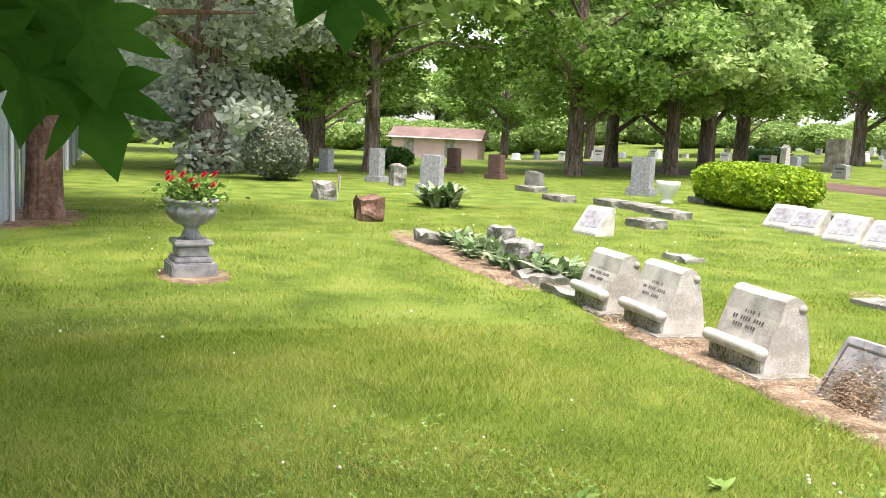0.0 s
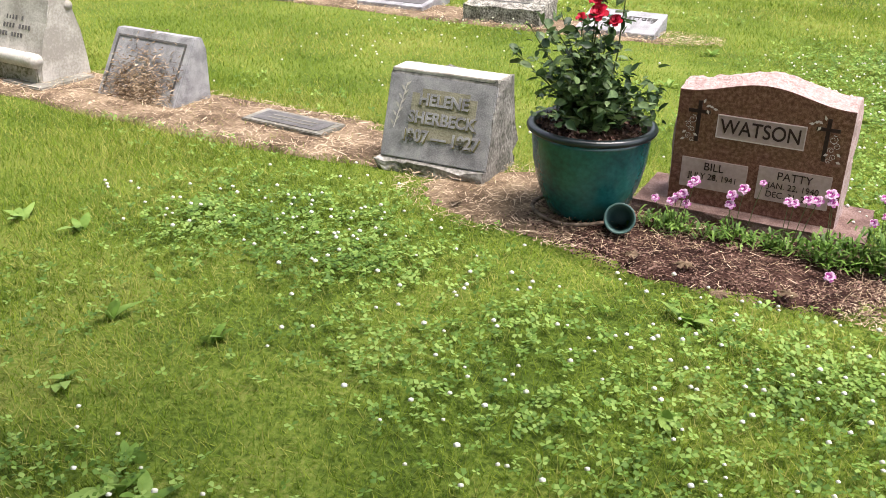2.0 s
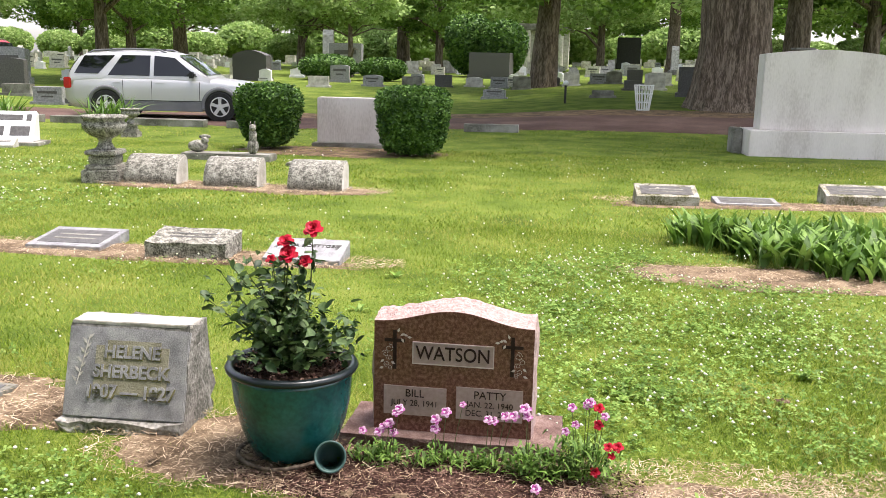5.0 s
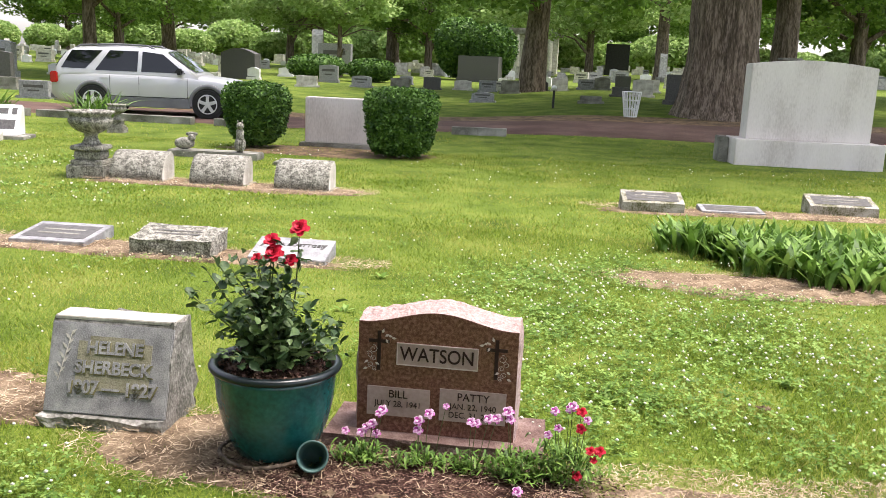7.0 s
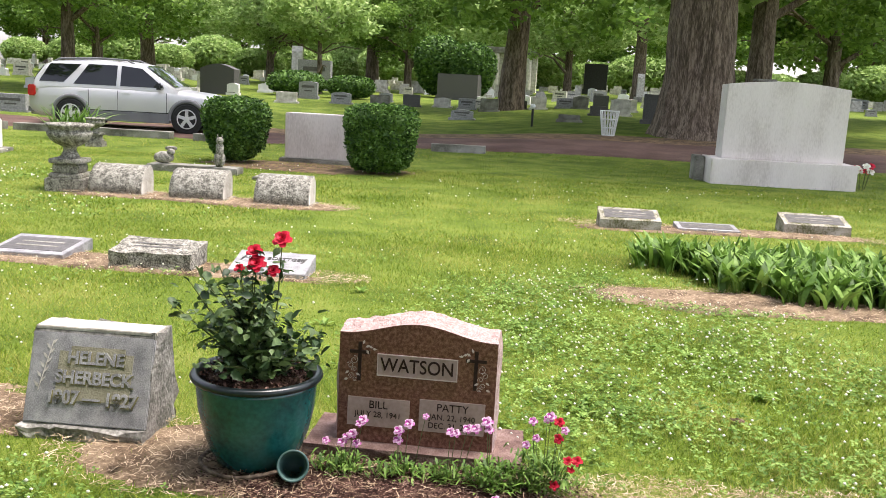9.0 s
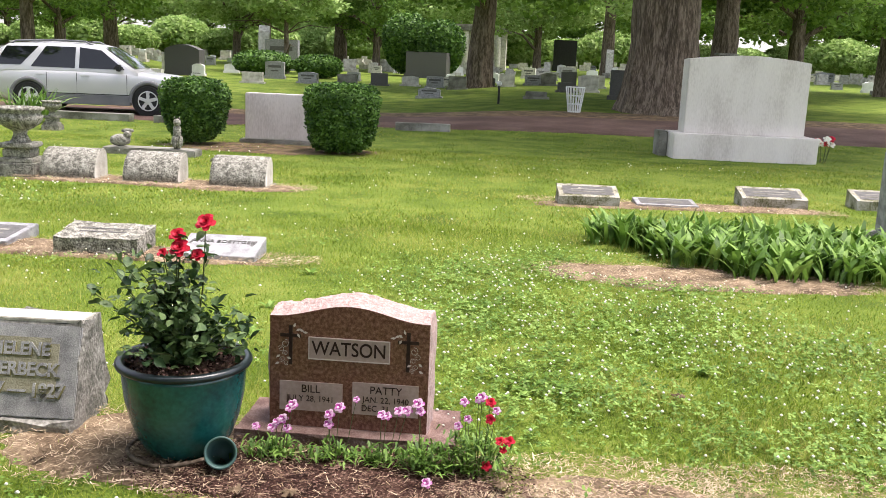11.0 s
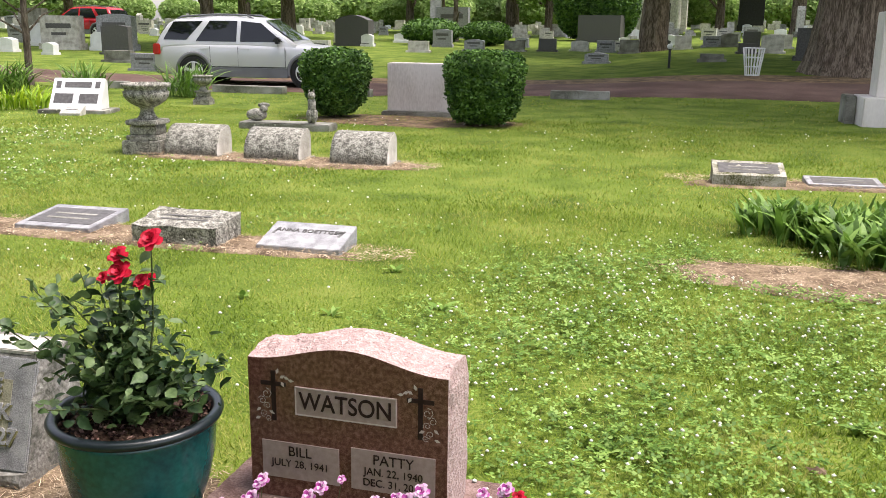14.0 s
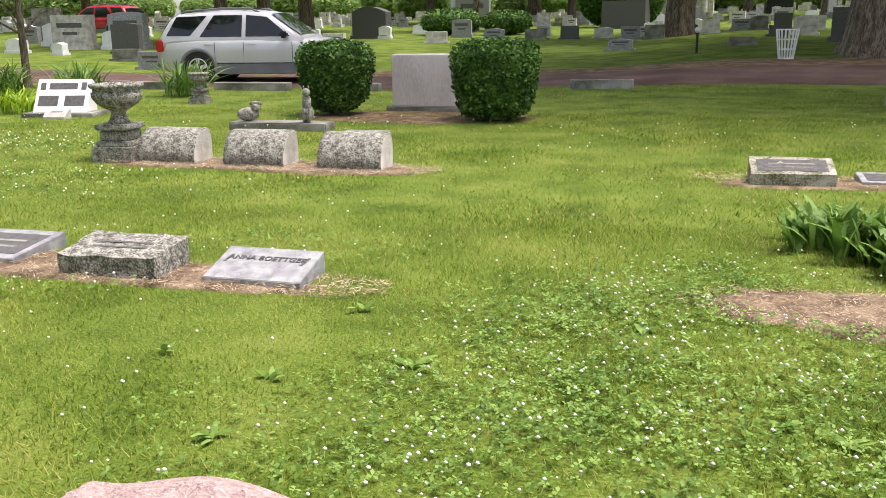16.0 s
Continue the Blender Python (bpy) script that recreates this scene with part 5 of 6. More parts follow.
T1 = tree("maple_tree", 4.3, 22.8, 20, 1.0, 11.5, 11.0, "massive old maple with furrowed dark bark beside the lane", LEAF, 1, 26000, 0.30, limbs=12, clusters=90)
T2 = tree("maple_tree", -1.5, 40, 15, 0.62, 7.5, 8.6, "forked shade tree with a dense crown", LEAF, 2, 18000, 0.28, lean=(0.8, 0), squash=0.8)
T3 = tree("shade_tree", -21.0, 36, 13, 0.33, 7.0, 7.4, "shade tree with a low spreading crown", LEAF, 3, 18000, 0.27, squash=0.75)
T4 = tree("pale_tree", -14, 70, 19, 0.55, 8.0, 11.0, "tall pale green shade tree", LEAF_PALE, 4, 14000, 0.4, squash=0.8)
T5 = tree("young_tree", -13.7, 52, 8, 0.18, 3.6, 5.2, "slender tree with a light crown", LEAF_PALE, 5, 6000, 0.24)
LOW = tree("round_maple", -30.2, 12.2, 10.5, 0.34, 5.0, 6.3, "round-headed maple whose leafy crown hangs low", LEAF, 16, 22000, 0.20, squash=0.9, droop=0.25, limbs=11, clusters=80)
LOWP = tree("pale_maple", -23, 72, 11, 0.36, 5.6, 6.6, "light green maple with a low round crown", LEAF_PALE, 17, 14000, 0.26, squash=0.9, droop=0.25, clusters=70)
SAP = tree("sapling", -13.9, 15.6, 5.5, 0.09, 1.8, 4.3, "thin young tree beside the lane", LEAF, 6, 2500, 0.2)
SPR = tree("silver_tree", -25.6, -1.3, 14, 0.55, 4.6, 6.5, "tree with silvery leaves and a thick trunk", LEAF_SILVER, 7, 26000, 0.20, squash=0.95)
T0 = tree("fence_tree", -12.45, -4.5, 9, 0.24, 3.4, 5.6, "reddish-barked tree beside the fence", LEAF, 8, 9000, 0.2, bark=BARK_RED)
shade = copy_thing(LOW, pose(-2.8, -7.6, 0, 0, 0, 70))
shade = copy_thing(LOW, pose(1.4, -6.9, 0, 0, 0, 200))
shade.scale = (1.1, 1.1, 1.3)
# trees that repeat through the grounds
for k, (src, x, y, rz, s) in enumerate([
        (LOW, -35.5, 21.6, 80, 1.15), (LOW, -38.7, 18.5, 10, 1.05), (LOW, -41, 27.6, 300, 1.2),
        (LOW, -46, 40.1, 20, 1.3), (LOWP, -32.2, 17.6, 120, 0.9), (T5, -28, 3.9, 50, 1.45), (LOW, -30.2, 2.2, 160, 0.75), (LOWP, -42, 5, 20, 0.9),
        (T4, 6.9, 27.5, 90, 0.8), (LOW, 11.5, 36, 20, 1.0), (T4, 6.5, 66, 150, 0.9), (LOWP, -3, 96, 0, 1.3), (LOW, 18, 44, 220, 1.2),
        (LOWP, -26, 92, 200, 1.2), (T2, -24.5, 52, 260, 0.8), (LOWP, -42, 80, 130, 1.3), (LOWP, -42, 54, 200, 1.0),
        (LOW, 14, 84, 300, 1.3), (T1, 30, 70, 10, 0.9), (LOWP, -60, 62, 70, 1.2), (LOWP, -70, 34, 210, 1.2), (LOW, -10.5, 66, 40, 0.9), (LOWP, 1.5, 74, 140, 1.0), (LOW, -34, 64, 77, 1.0),
        (LOWP, -80, 2, 280, 1.2), (LOWP, -88, 14, 20, 1.2), (LOW, -84, 32, 120, 1.2), (LOWP, -68, 48, 10, 1.1), (LOWP, -42, -5.5, 33, 1.2)]):
    c = copy_thing(src, pose(x, y, gz(x, y), 0, 0, rz))
    c.scale = (s, s, s)
# distant belt of woods
rg = np.random.default_rng(90)
for k in range(22):
    a = radians(62 + 110 * k / 21)
    d = rg.uniform(122, 150)
    x, y = d * math.cos(a), d * math.sin(a) - 3
    src = (LOWP, LOWP, LOW)[k % 3]
    c = copy_thing(src, pose(x, y, gz(x, y), 0, 0, rg.uniform(0, 360)))
    s = rg.uniform(1.4, 2.0)
    c.scale = (s * 1.2, s * 1.2, s)
for k, (x, y, rx, h, mat, lab) in enumerate(((-4.9, 57, 1.8, 3.6, HEDGE, "dark round ornamental tree beside a granite monument"), (-7.2, 58, 1.9, 4.0, HEDGE, "dark round ornamental tree beside a granite monument"), (-22.4, 0.0, 0.62, 1.5, NEEDLE, "ragged grey-green spruce in the lawn"))):
    hedge(x, y, rx, rx, h, mat, lab, 2.2, 60 + k, 5000, 0.16 if k < 2 else 0.07, "ornamental_tree", 0.3 if k < 2 else -0.55)

FB = hedge(-30, 118, 4.0, 3.0, 4.0, LEAF_PALE, "broad leafy shrub at the edge of the distant woods", 2.2, 70, 5000, 0.4, "far_shrub", 0.0)
rg = np.random.default_rng(91)
for k in range(46):
    a = radians(64 + 116 * k / 45)
    d = rg.uniform(104, 128)
    x, y = d * math.cos(a), d * math.sin(a) - 3
    c = copy_thing(FB, pose(x, y, gz(x, y), 0, 0, rg.uniform(0, 360)))
    s = rg.uniform(0.7, 1.2)
    c.scale = (s, s, s)

# overhanging maple twig
twig = thing("maple_branch", -0.37, -3.60, 0, "overhanging maple twig with dark green lobed leaves", "branch", z=1.40)
OUT = [(0, -0.42), (0.10, -0.30), (0.42, -0.46), (0.34, -0.20), (0.52, -0.18), (0.74, -0.02), (0.44, 0.06), (0.56, 0.20), (0.72, 0.50), (0.46, 0.40), (0.24, 0.26), (0.30, 0.50), (0.20, 0.62), (0, 0.98), (-0.20, 0.62), (-0.30, 0.50), (-0.24, 0.26), (-0.46, 0.40), (-0.72, 0.50), (-0.56, 0.20), (-0.44, 0.06), (-0.74, -0.02), (-0.52, -0.18), (-0.34, -0.20), (-0.42, -0.46), (-0.10, -0.30)]
for k, (dx, dy, dz, s, roll, yaw, tip) in enumerate([(0, -0.05, 0.02, 0.10, 160, 70, 10), (0, 0.035, 0.035, 0.09, 200, 75, -15), (0.01, -0.012, -0.005, 0.07, 170, 60, 20), (0, 0.042, -0.022, 0.085, 200, 72, 0), (-0.02, 0.0, 0.055, 0.09, 140, 80, 10), (-0.02, -0.06, 0.06, 0.10, 150, 70, 25), (0.03, 0.26, 0.085, 0.065, 185, 75, -5), (0.03, 0.235, 0.105, 0.055, 160, 70, 15)]):
    bm = bmesh.new()
    c = bm.verts.new((0, 0, 0))
    o = [bm.verts.new((px * s, pz * s, 0.10 * s * math.cos(i * 0.5))) for i, (px, pz) in enumerate(OUT)]
    for i in range(len(o)):
        bm.faces.new((c, o[i], o[(i + 1) % len(o)]))
    m = Matrix.Translation((dx, dy, dz)) @ Matrix.Rotation(radians(yaw), 4, "Z") @ Matrix.Rotation(radians(80 + tip), 4, "X") @ Matrix.Rotation(radians(roll), 4, "Z")
    bmesh.ops.transform(bm, matrix=m, verts=bm.verts[:])
    part("leaf", bm, MAPLE, twig)
part("twig", tube(bmesh.new(), [(-0.02, -0.10, 0.12), (0, 0.0, 0.10), (0.02, 0.15, 0.14), (0.03, 0.27, 0.13), (0.2, 0.6, 0.3)], [0.003, 0.003, 0.003, 0.004, 0.006], 6), BARK, twig)

# ---- fence ----
fn = thing("fence", -28, -4.9, 0, "tall grey chain-link fence with privacy slats", "fence")
shared = None
for k in range(150):
    x = -14 + 0.28 * k
    if shared is None:
        s0 = part("slat", boxed(-0.13, 0.13, -0.012, 0.012, 0.05, 1.85, bevel=0.004), FENCE, fn)
        shared = s0.data
    else:
        s0 = new("slat", shared)
        s0.parent = fn
    s0.matrix_basis = pose(x, 0.02 * math.sin(k * 1.7), gz(x - 28, -4.9), 0, 0, 4 * math.sin(k * 2.3))
for k in range(14):
    part("post", tube(bmesh.new(), [(-14 + 3 * k, 0.06, -0.1), (-14 + 3 * k, 0.06, 2.0)], [0.03, 0.03], 8), ALLOY, fn)
part("rail", tube(bmesh.new(), [(-14, 0.05, 1.88), (28, 0.05, 1.88)], [0.022, 0.022], 8), ALLOY, fn)

# ---- distant building ----
bd = thing("shed", -76, 22.5, 62, "low pinkish maintenance shed with a brown roof", "building")
part("wall", boxed(-4.2, 4.2, -3, 3, -0.5, 2.2), BRICKPINK, bd)
part("roof", extrude_x(bmesh.new(), [(-3.5, 2.15), (3.5, 2.15), (0, 3.2)], -4.6, 4.6), ROOFING, bd)
for x in (-2.5, 1.5):
    part("door", boxed(x - 0.5, x + 0.5, -3.05, -2.98, 0, 2.05), STAINED, bd)
bd.scale = (0.88, 0.88, 0.86)
part("gutter", boxed(-4.6, 4.6, -3.6, -3.45, 2.1, 2.2), WHITE, bd)

# ---- urn with red flowers on the lawn ----
ru = stone_urn(-7.8, -2.97, 0.82, GREY, "stone_urn", "blue-grey stone urn planted with red geraniums")
rg = np.random.default_rng(14)
v, f = leaves(rg, rg.normal(0, 1, (650, 3)) * (0.13, 0.13, 0.07) + (0, 0, 0.74), 0.045, 0.6, 1.3, 0.15)
tagged(fast("foliage", v, f, LANCE, ru), "green trailing leaves", kind="stuff")
for k in range(14):
    a = k * 2.4
    bloom(ru, (0.20 * math.cos(a), 0.20 * math.sin(a), 0.80 + 0.05 * (k % 3)), 0.042, RED, 200 + k)
ger = thing("geranium", -0.84, -2.72, 0, "pot of coral geraniums on the lawn", "plant", z=0)
part("pot", lathe(bmesh.new(), [(0.07, 0.0), (0.095, 0.14), (0.10, 0.16), (0.085, 0.16), (0.0005, 0.14)], 24), POTPLAST, ger, smooth=True)
v, f = leaves(rg, rg.normal(0, 1, (120, 3)) * (0.05, 0.05, 0.02) + (0, 0, 0.19), 0.05, 0.6, 1.1, 0.15)
tagged(fast("foliage", v, f, LANCE, ger), kind="stuff")
for k in range(9):
    a = k * 2.4
    bloom(ger, (0.02 + 0.09 * math.cos(a), 0.06 * math.sin(a), 0.26 + 0.012 * (k % 3)), 0.028, CORAL, 240 + k)

# ---- graves of the middle distance ----
def boulder(x, y, w, h, label, material, rz=0):
    bm = boxed(-w / 2, w / 2, -w * 0.3, w * 0.3, -0.05, h, cuts=5)
    roughen(bm, w * 0.12, 3 / w, x)
    st = thing("headstone", x, y, rz, label, "headstone")
    part("stone", bm, material, st)


boulder(-10.05, 0.05, 0.55, 0.14, "low rough pale stone marker", GREY_ROUGH)
boulder(-9.35, 0.65, 0.35, 0.30, "small pale stone among hostas", GREY_ROUGH)
boulder(-8.2, 0.4, 0.45, 0.26, "pale slanted stone among hostas", GREY_ROUGH)
boulder(-7.3, 0.2, 0.55, 0.08, "flat footing stone at the hosta bed", STAINED)
boulder(-6.55, 0.2, 0.6, 0.05, "flat footing stone in the clippings", STAINED)
boulder(-12.85, -0.05, 0.55, 0.34, "rough boulder headstone with flowers behind", BARK_RED)
boulder(-16.7, 0.05, 0.55, 0.32, "rough pale headstone beside a small flag", GREY_ROUGH)
boulder(-21.5, 2.9, 0.5, 0.5, "small rough pale stone headstone", GREY_ROUGH)
boulder(-8.7, 2.7, 0.5, 0.05, "low stone sunk in the lawn", STAINED)


def slope_marker(x, y, w, rz, label="pale slanted granite marker with a grey panel", h=0.40):
    st = thing("slant_headstone", x, y, rz, label, "headstone", "pale slant markers")
    bm = extrude_x(bmesh.new(), [(0, -0.03), (0.36, -0.03), (0.36, h), (0.28, h), (0.0, 0.05)], -w / 2, w / 2)
    part("body", bevelled(bm, 0.01), LIME, st)
    m = slope_m(0, 0.05, 0.28, h, 0.5, 0.001)
    bm = boxed(-w * 0.38, w * 0.38, -0.14, 0.15, 0, 0.004)
    bmesh.ops.transform(bm, matrix=m, verts=bm.verts[:])
    part("panel", bm, GREY, st, "grey lettered panel")


slope_marker(-11.2, 2.7, 0.5, 15)
for x, y in ((-12.4, 7.0), (-11.65, 6.85), (-10.5, 6.6), (-9.6, 6.5)):
    slope_marker(x, y, 0.62, 10)
for k, (x, y, w) in enumerate(((-16.5, 5.9, 0.8), (-15.6, 6.0, 0.7), (-14.8, 5.9, 0.7), (-13.9, 5.7, 0.7), (-18.0, 9.2, 0.8), (-14.9, 9.6, 0.8), (-13.9, 9.5, 0.7), (-17.5, 5.2, 0.8), (-20.5, 5.9, 0.9), (-12.3, 4.2, 0.6))):
    flat_marker(x, y, w, 0.4, 0.12, 8 * math.sin(k), "low weathered stone marker in the lawn", STAINED, False, 0.02, None, 0.02, "low row markers")
block_stone(-19.3, 3.0, 0.5, 0.25, 0.66, 40, GREY, "plain upright grey granite headstone", 0.18)
block_stone(-19.9, 8.8, 0.5, 0.35, 0.78, 35, GREY, "upright grey headstone with shaded sides", 0.2)
block_stone(-26.0, 7.3, 0.45, 0.3, 0.6, 35, BRONZE, "upright brown granite headstone", 0.15)
block_stone(-29.1, 7.0, 0.4, 0.3, 0.7, 35, BRONZE, "narrow brown granite headstone", 0.15)
block_stone(-22.7, 2.6, 0.32, 0.28, 0.72, 40, GREY, "tall narrow weathered headstone", 0.15)
block_stone(-27.2, 2.2, 0.35, 0.3, 0.6, 40, GREY, "small upright grey granite headstone", 0.1)
block_stone(-35.1, 28.5, 1.0, 0.5, 1.2, 20, STAINED, "weathered grey stone family monument", 0.4)
for k in range(4):
    block_stone(-22.0 + 0.45 * k, 6.7 - 0.15 * k, 0.3, 0.2, 0.45, 30, STAINED, "small plain stone marker", 0.0, group="four small markers")
vp = thing("white_planter", -17.5, 8.1, 0, "white stone urn planter on the lawn", "planter")
part("bowl", lathe(bmesh.new(), [(0.16, 0), (0.14, 0.05), (0.07, 0.12), (0.2, 0.25), (0.26, 0.42), (0.28, 0.5), (0.22, 0.5), (0.0005, 0.44)], 24), WHITE, vp, smooth=True)
flag = thing("small_flag", -16.35, 0.25, 0, "small striped flag on a stick", "flag")
part("stick", tube(bmesh.new(), [(0, 0, 0), (0, 0, 0.5)], [0.005, 0.005], 5), WHITE, flag)
for k in range(5):
    part("stripe", boxed(0.005 + 0.03 * k, 0.033 + 0.03 * k, -0.004, 0.004, 0.18, 0.48), RED if k % 2 else WHITE, flag)

# ---- graves beyond the lane ----
block_stone(-16.2, 41.5, 1.75, 0.8, 1.35, 0, GREY_DARK, "broad dark granite monument with a domed top", 0.15, 0.25)
block_stone(-15.6, 58, 2.2, 0.8, 1.6, 4, GREY, "pale grey family monument", 0.4, inscription=True)
block_stone(-5.6, 55, 2.6, 1.2, 1.35, -8, GREY_DARK, "broad polished dark granite monument", 0.25)
block_stone(3.9, 28.6, 0.85, 0.5, 0.85, -5, GREY_DARK, "dark granite headstone beside the big maple", 0.14, inscription=True)
block_stone(4.0, 80, 2.0, 0.9, 2.2, 0, BLACK, "tall black granite monument", 0.5)
for k, (x, y, w, h) in enumerate([(-9.3, 38.8, 0.9, 0.45), (-7.6, 39.5, 0.9, 0.4), (-6.2, 40.2, 0.8, 0.5), (-4.9, 41.4, 0.8, 0.4), (-3.6, 40.5, 0.8, 0.45), (-2.4, 38.5, 0.8, 0.5), (-1.2, 40, 0.9, 0.4), (-0.2, 39.3, 0.7, 0.5), (1.0, 40.4, 0.8, 0.4), (1.7, 40.2, 0.7, 0.5), (2.6, 39.7, 0.7, 0.6), (3.8, 39.3, 0.8, 0.5), (-2.8, 30.1, 0.8, 0.3), (1.0, 27.2, 0.7, 0.16), (2.2, 33, 0.6, 0.3), (3.1, 34, 0.8, 0.6), (-15.6, 22.7, 0.9, 0.45), (-17.8, 24.5, 1.0, 0.3), (-20.3, 28.0, 1.1, 1.0), (-11.2, 36.5, 0.9, 0.4)]):
    block_stone(x, y, w, 0.3, h, rg.uniform(-6, 6), (GREY, STAINED, GREY_DARK, LIME)[k % 4], "small headstone in a row beyond the lane", 0.08, 0.06 if k % 3 == 0 else 0, group="headstones beyond the lane", inscription=k % 2 == 0)
proto = [block_stone(-24.5, 30.3, 1.6, 0.6, 1.1, 8, LIME, "pale family headstone beyond the lane", 0.25, 0, group="distant headstones", inscription=True),
         block_stone(-22.4, 31.0, 1.5, 0.5, 1.2, 8, GREY, "grey headstone beyond the lane", 0.25, 0.1, group="distant headstones", inscription=True),
         block_stone(-27.5, 33, 1.1, 0.5, 0.8, 8, WHITE, "white headstone beyond the lane", 0.2, 0.15, group="distant headstones"),
         block_stone(-30.5, 36, 1.2, 0.6, 1.3, 8, STAINED, "weathered headstone beyond the lane", 0.3, 0, group="distant headstones")]
ob = thing("obelisk", -19, 66, 10, "tall pale stone monument with a pointed cap", "monument", "distant obelisks")
part("shaft", extrude_x(bmesh.new(), [(-0.45, 0.5), (0.45, 0.5), (0.32, 2.6), (0, 3.0), (-0.32, 2.6)], -0.4, 0.4), LIME, ob)
part("base", boxed(-0.7, 0.7, -0.7, 0.7, -0.2, 0.5, bevel=0.03), STAINED, ob)
proto.append(ob)
spots = []
for k in range(3000):
    x, y = rg.uniform(-75, 40), rg.uniform(24, 86)
    if len(spots) >= 250:
        break
    if y < 42 and -13 < x < 12 or x > 4 + (y - 24) * 0.8 or y < 24 + 0 * x or (x < -44 and y < 45 and rg.uniform() < 0.4):
        continue
    if all((x - a) ** 2 + (y - b) ** 2 > 2.6 for a, b in spots):
        spots.append((x, y))
for k, (x, y) in enumerate(spots):
    src = proto[4] if k % 27 == 0 else proto[(0, 1, 2, 2, 0, 2)[int(rg.integers(0, 6))]]
    c = copy_thing(src, pose(x, y, gz(x, y), 0, 0, rg.uniform(-12, 12)))
    s = rg.uniform(0.35, 0.7)
    c.scale = (s, s, s * rg.uniform(0.7, 1.15))
# the farthest rows, too small to count
rows = bmesh.new()
for k in range(260):
    x, y = rg.uniform(-75, 30), rg.uniform(60, 100)
    w, h, z = rg.uniform(0.4, 1.0), rg.uniform(0.3, 0.9), gz(x, y)
    box(rows, x - w / 2, x + w / 2, y, y + 0.35, z - 0.1, z + h, bevel=0.03)
    if k % 3 == 0:
        box(rows, x - w * 0.7, x + w * 0.7, y - 0.15, y + 0.5, z - 0.1, z + 0.22)
far_rows = part("far_headstones", rows, LIME, None)
tagged(far_rows, "rows of small pale headstones far off among trees", "headstones", kind="stuff")
mau = thing("mausoleum", -3.5, 84, 0, "small pale stone mausoleum with an arched doorway", "building")
part("wall", boxed(-2.2, 2.2, 0, 4, -0.3, 3.6, bevel=0.05), LIME, mau)
part("roof", boxed(-2.6, 2.6, -0.4, 4.4, 3.6, 4.2, bevel=0.08), STAINED, mau)
part("doorway", boxed(-0.8, 0.8, -0.06, 0.05, 0, 2.6), BLACK, mau)
for x in (-1.5, 1.5):
    part("column", tube(bmesh.new(), [(x, -0.2, 0), (x, -0.2, 3.6)], [0.25, 0.22], 12), LIME, mau)

# ---- lawn: grass, clover, weeds, straw ----
rg = np.random.default_rng(123)
BARE = [(-0.02, -0.28, 0.66, 0.33), (-0.74, -0.16, 0.60, 0.34), (2.0, 3.35, 1.2, 0.34), (-7.8, -2.95, 0.5, 0.3)]
THIN = [(0.98, -0.25, 0.5, 0.26), (1.7, -0.15, 0.5, 0.2), (0.75, -0.45, 0.4, 0.18)]
STRIPS = [(-3.6, 0.1, 2.25, 0.28), (-9.0, 0.0, 2.2, 0.3), (-3.6, 3.1, 2.65, 0.24), (-3.4, 6.75, 1.65, 0.3), (2.4, 7.0, 1.7, 0.22)]
CLOVER_AT = [(0.55, -1.35, 1.5, 0.75), (-1.5, -0.85, 0.9, 0.45), (-0.6, -2.6, 1.0, 0.5), (0.9, 2.0, 1.5, 2.1), (2.2, 0.9, 1.3, 1.2), (-5.6, 5.2, 1.8, 0.9), (-7.2, 7.4, 1.8, 1.1), (2.6, -1.2, 0.9, 0.8)]


def inside(x, y, zones, power=2):
    m = np.zeros(len(x))
    for cx, cy, rx, ry in zones:
        m = np.maximum(m, 1.25 - (np.abs((x - cx) / rx) ** power + np.abs((y - cy) / ry) ** power))
    return np.clip(m, 0, 1)


def waves(x, y, k, s):
    return 0.5 + 0.25 * np.sin(x * k + 1.7 * np.sin(y * k * 0.7 + s)) + 0.25 * np.sin(y * k * 1.3 + 1.3 * np.sin(x * k * 0.9 + s))


def scatter(n, x0, x1, y0, y1):
    return rg.uniform(x0, x1, n), rg.uniform(y0, y1, n)


def heights(x, y):
    return np.array([gz(a, b) for a, b in zip(x, y)])


def blades(name, n, x0, x1, y0, y1, tall, wide, label):
    x, y = scatter(n, x0, x1, y0, y1)
    bare = np.maximum(inside(x, y, BARE), inside(x, y, STRIPS, 4))
    keep = rg.uniform(0, 1, n) > np.clip(bare * 1.6, 0, 0.94)
    keep &= rg.uniform(0, 1, n) > 0.72 * inside(x, y, THIN)
    keep &= rg.uniform(0, 1, n) < 0.72 + 0.28 * waves(x, y, 2.1, 1)
    x, y = x[keep], y[keep]
    n = len(x)
    a = rg.uniform(0, 2 * np.pi, n)
    L = tall * rg.uniform(0.35, 1.05, n) * (0.75 + 0.4 * waves(x, y, 1.3, 4))
    w = wide * rg.uniform(0.6, 1.2, n)
    b = a + rg.normal(np.pi / 2, 0.5, n)
    lean = rg.uniform(0.3, 1.7, n) * L
    z = (heights(x, y) if y1 > 10 or x0 < -12 else np.zeros(n)) - 0.008
    base = np.stack([x, y, z], 1)
    side = np.stack([np.cos(a), np.sin(a), 0 * a], 1) * w[:, None] * 0.5
    tip = base + np.stack([np.cos(b) * lean, np.sin(b) * lean, L], 1)
    v = np.stack([base - side, base + side, tip], 1).reshape(-1, 3)
    return tagged(fast(name, v, np.arange(3 * n).reshape(-1, 3), BLADE), label, "grass", kind="stuff")


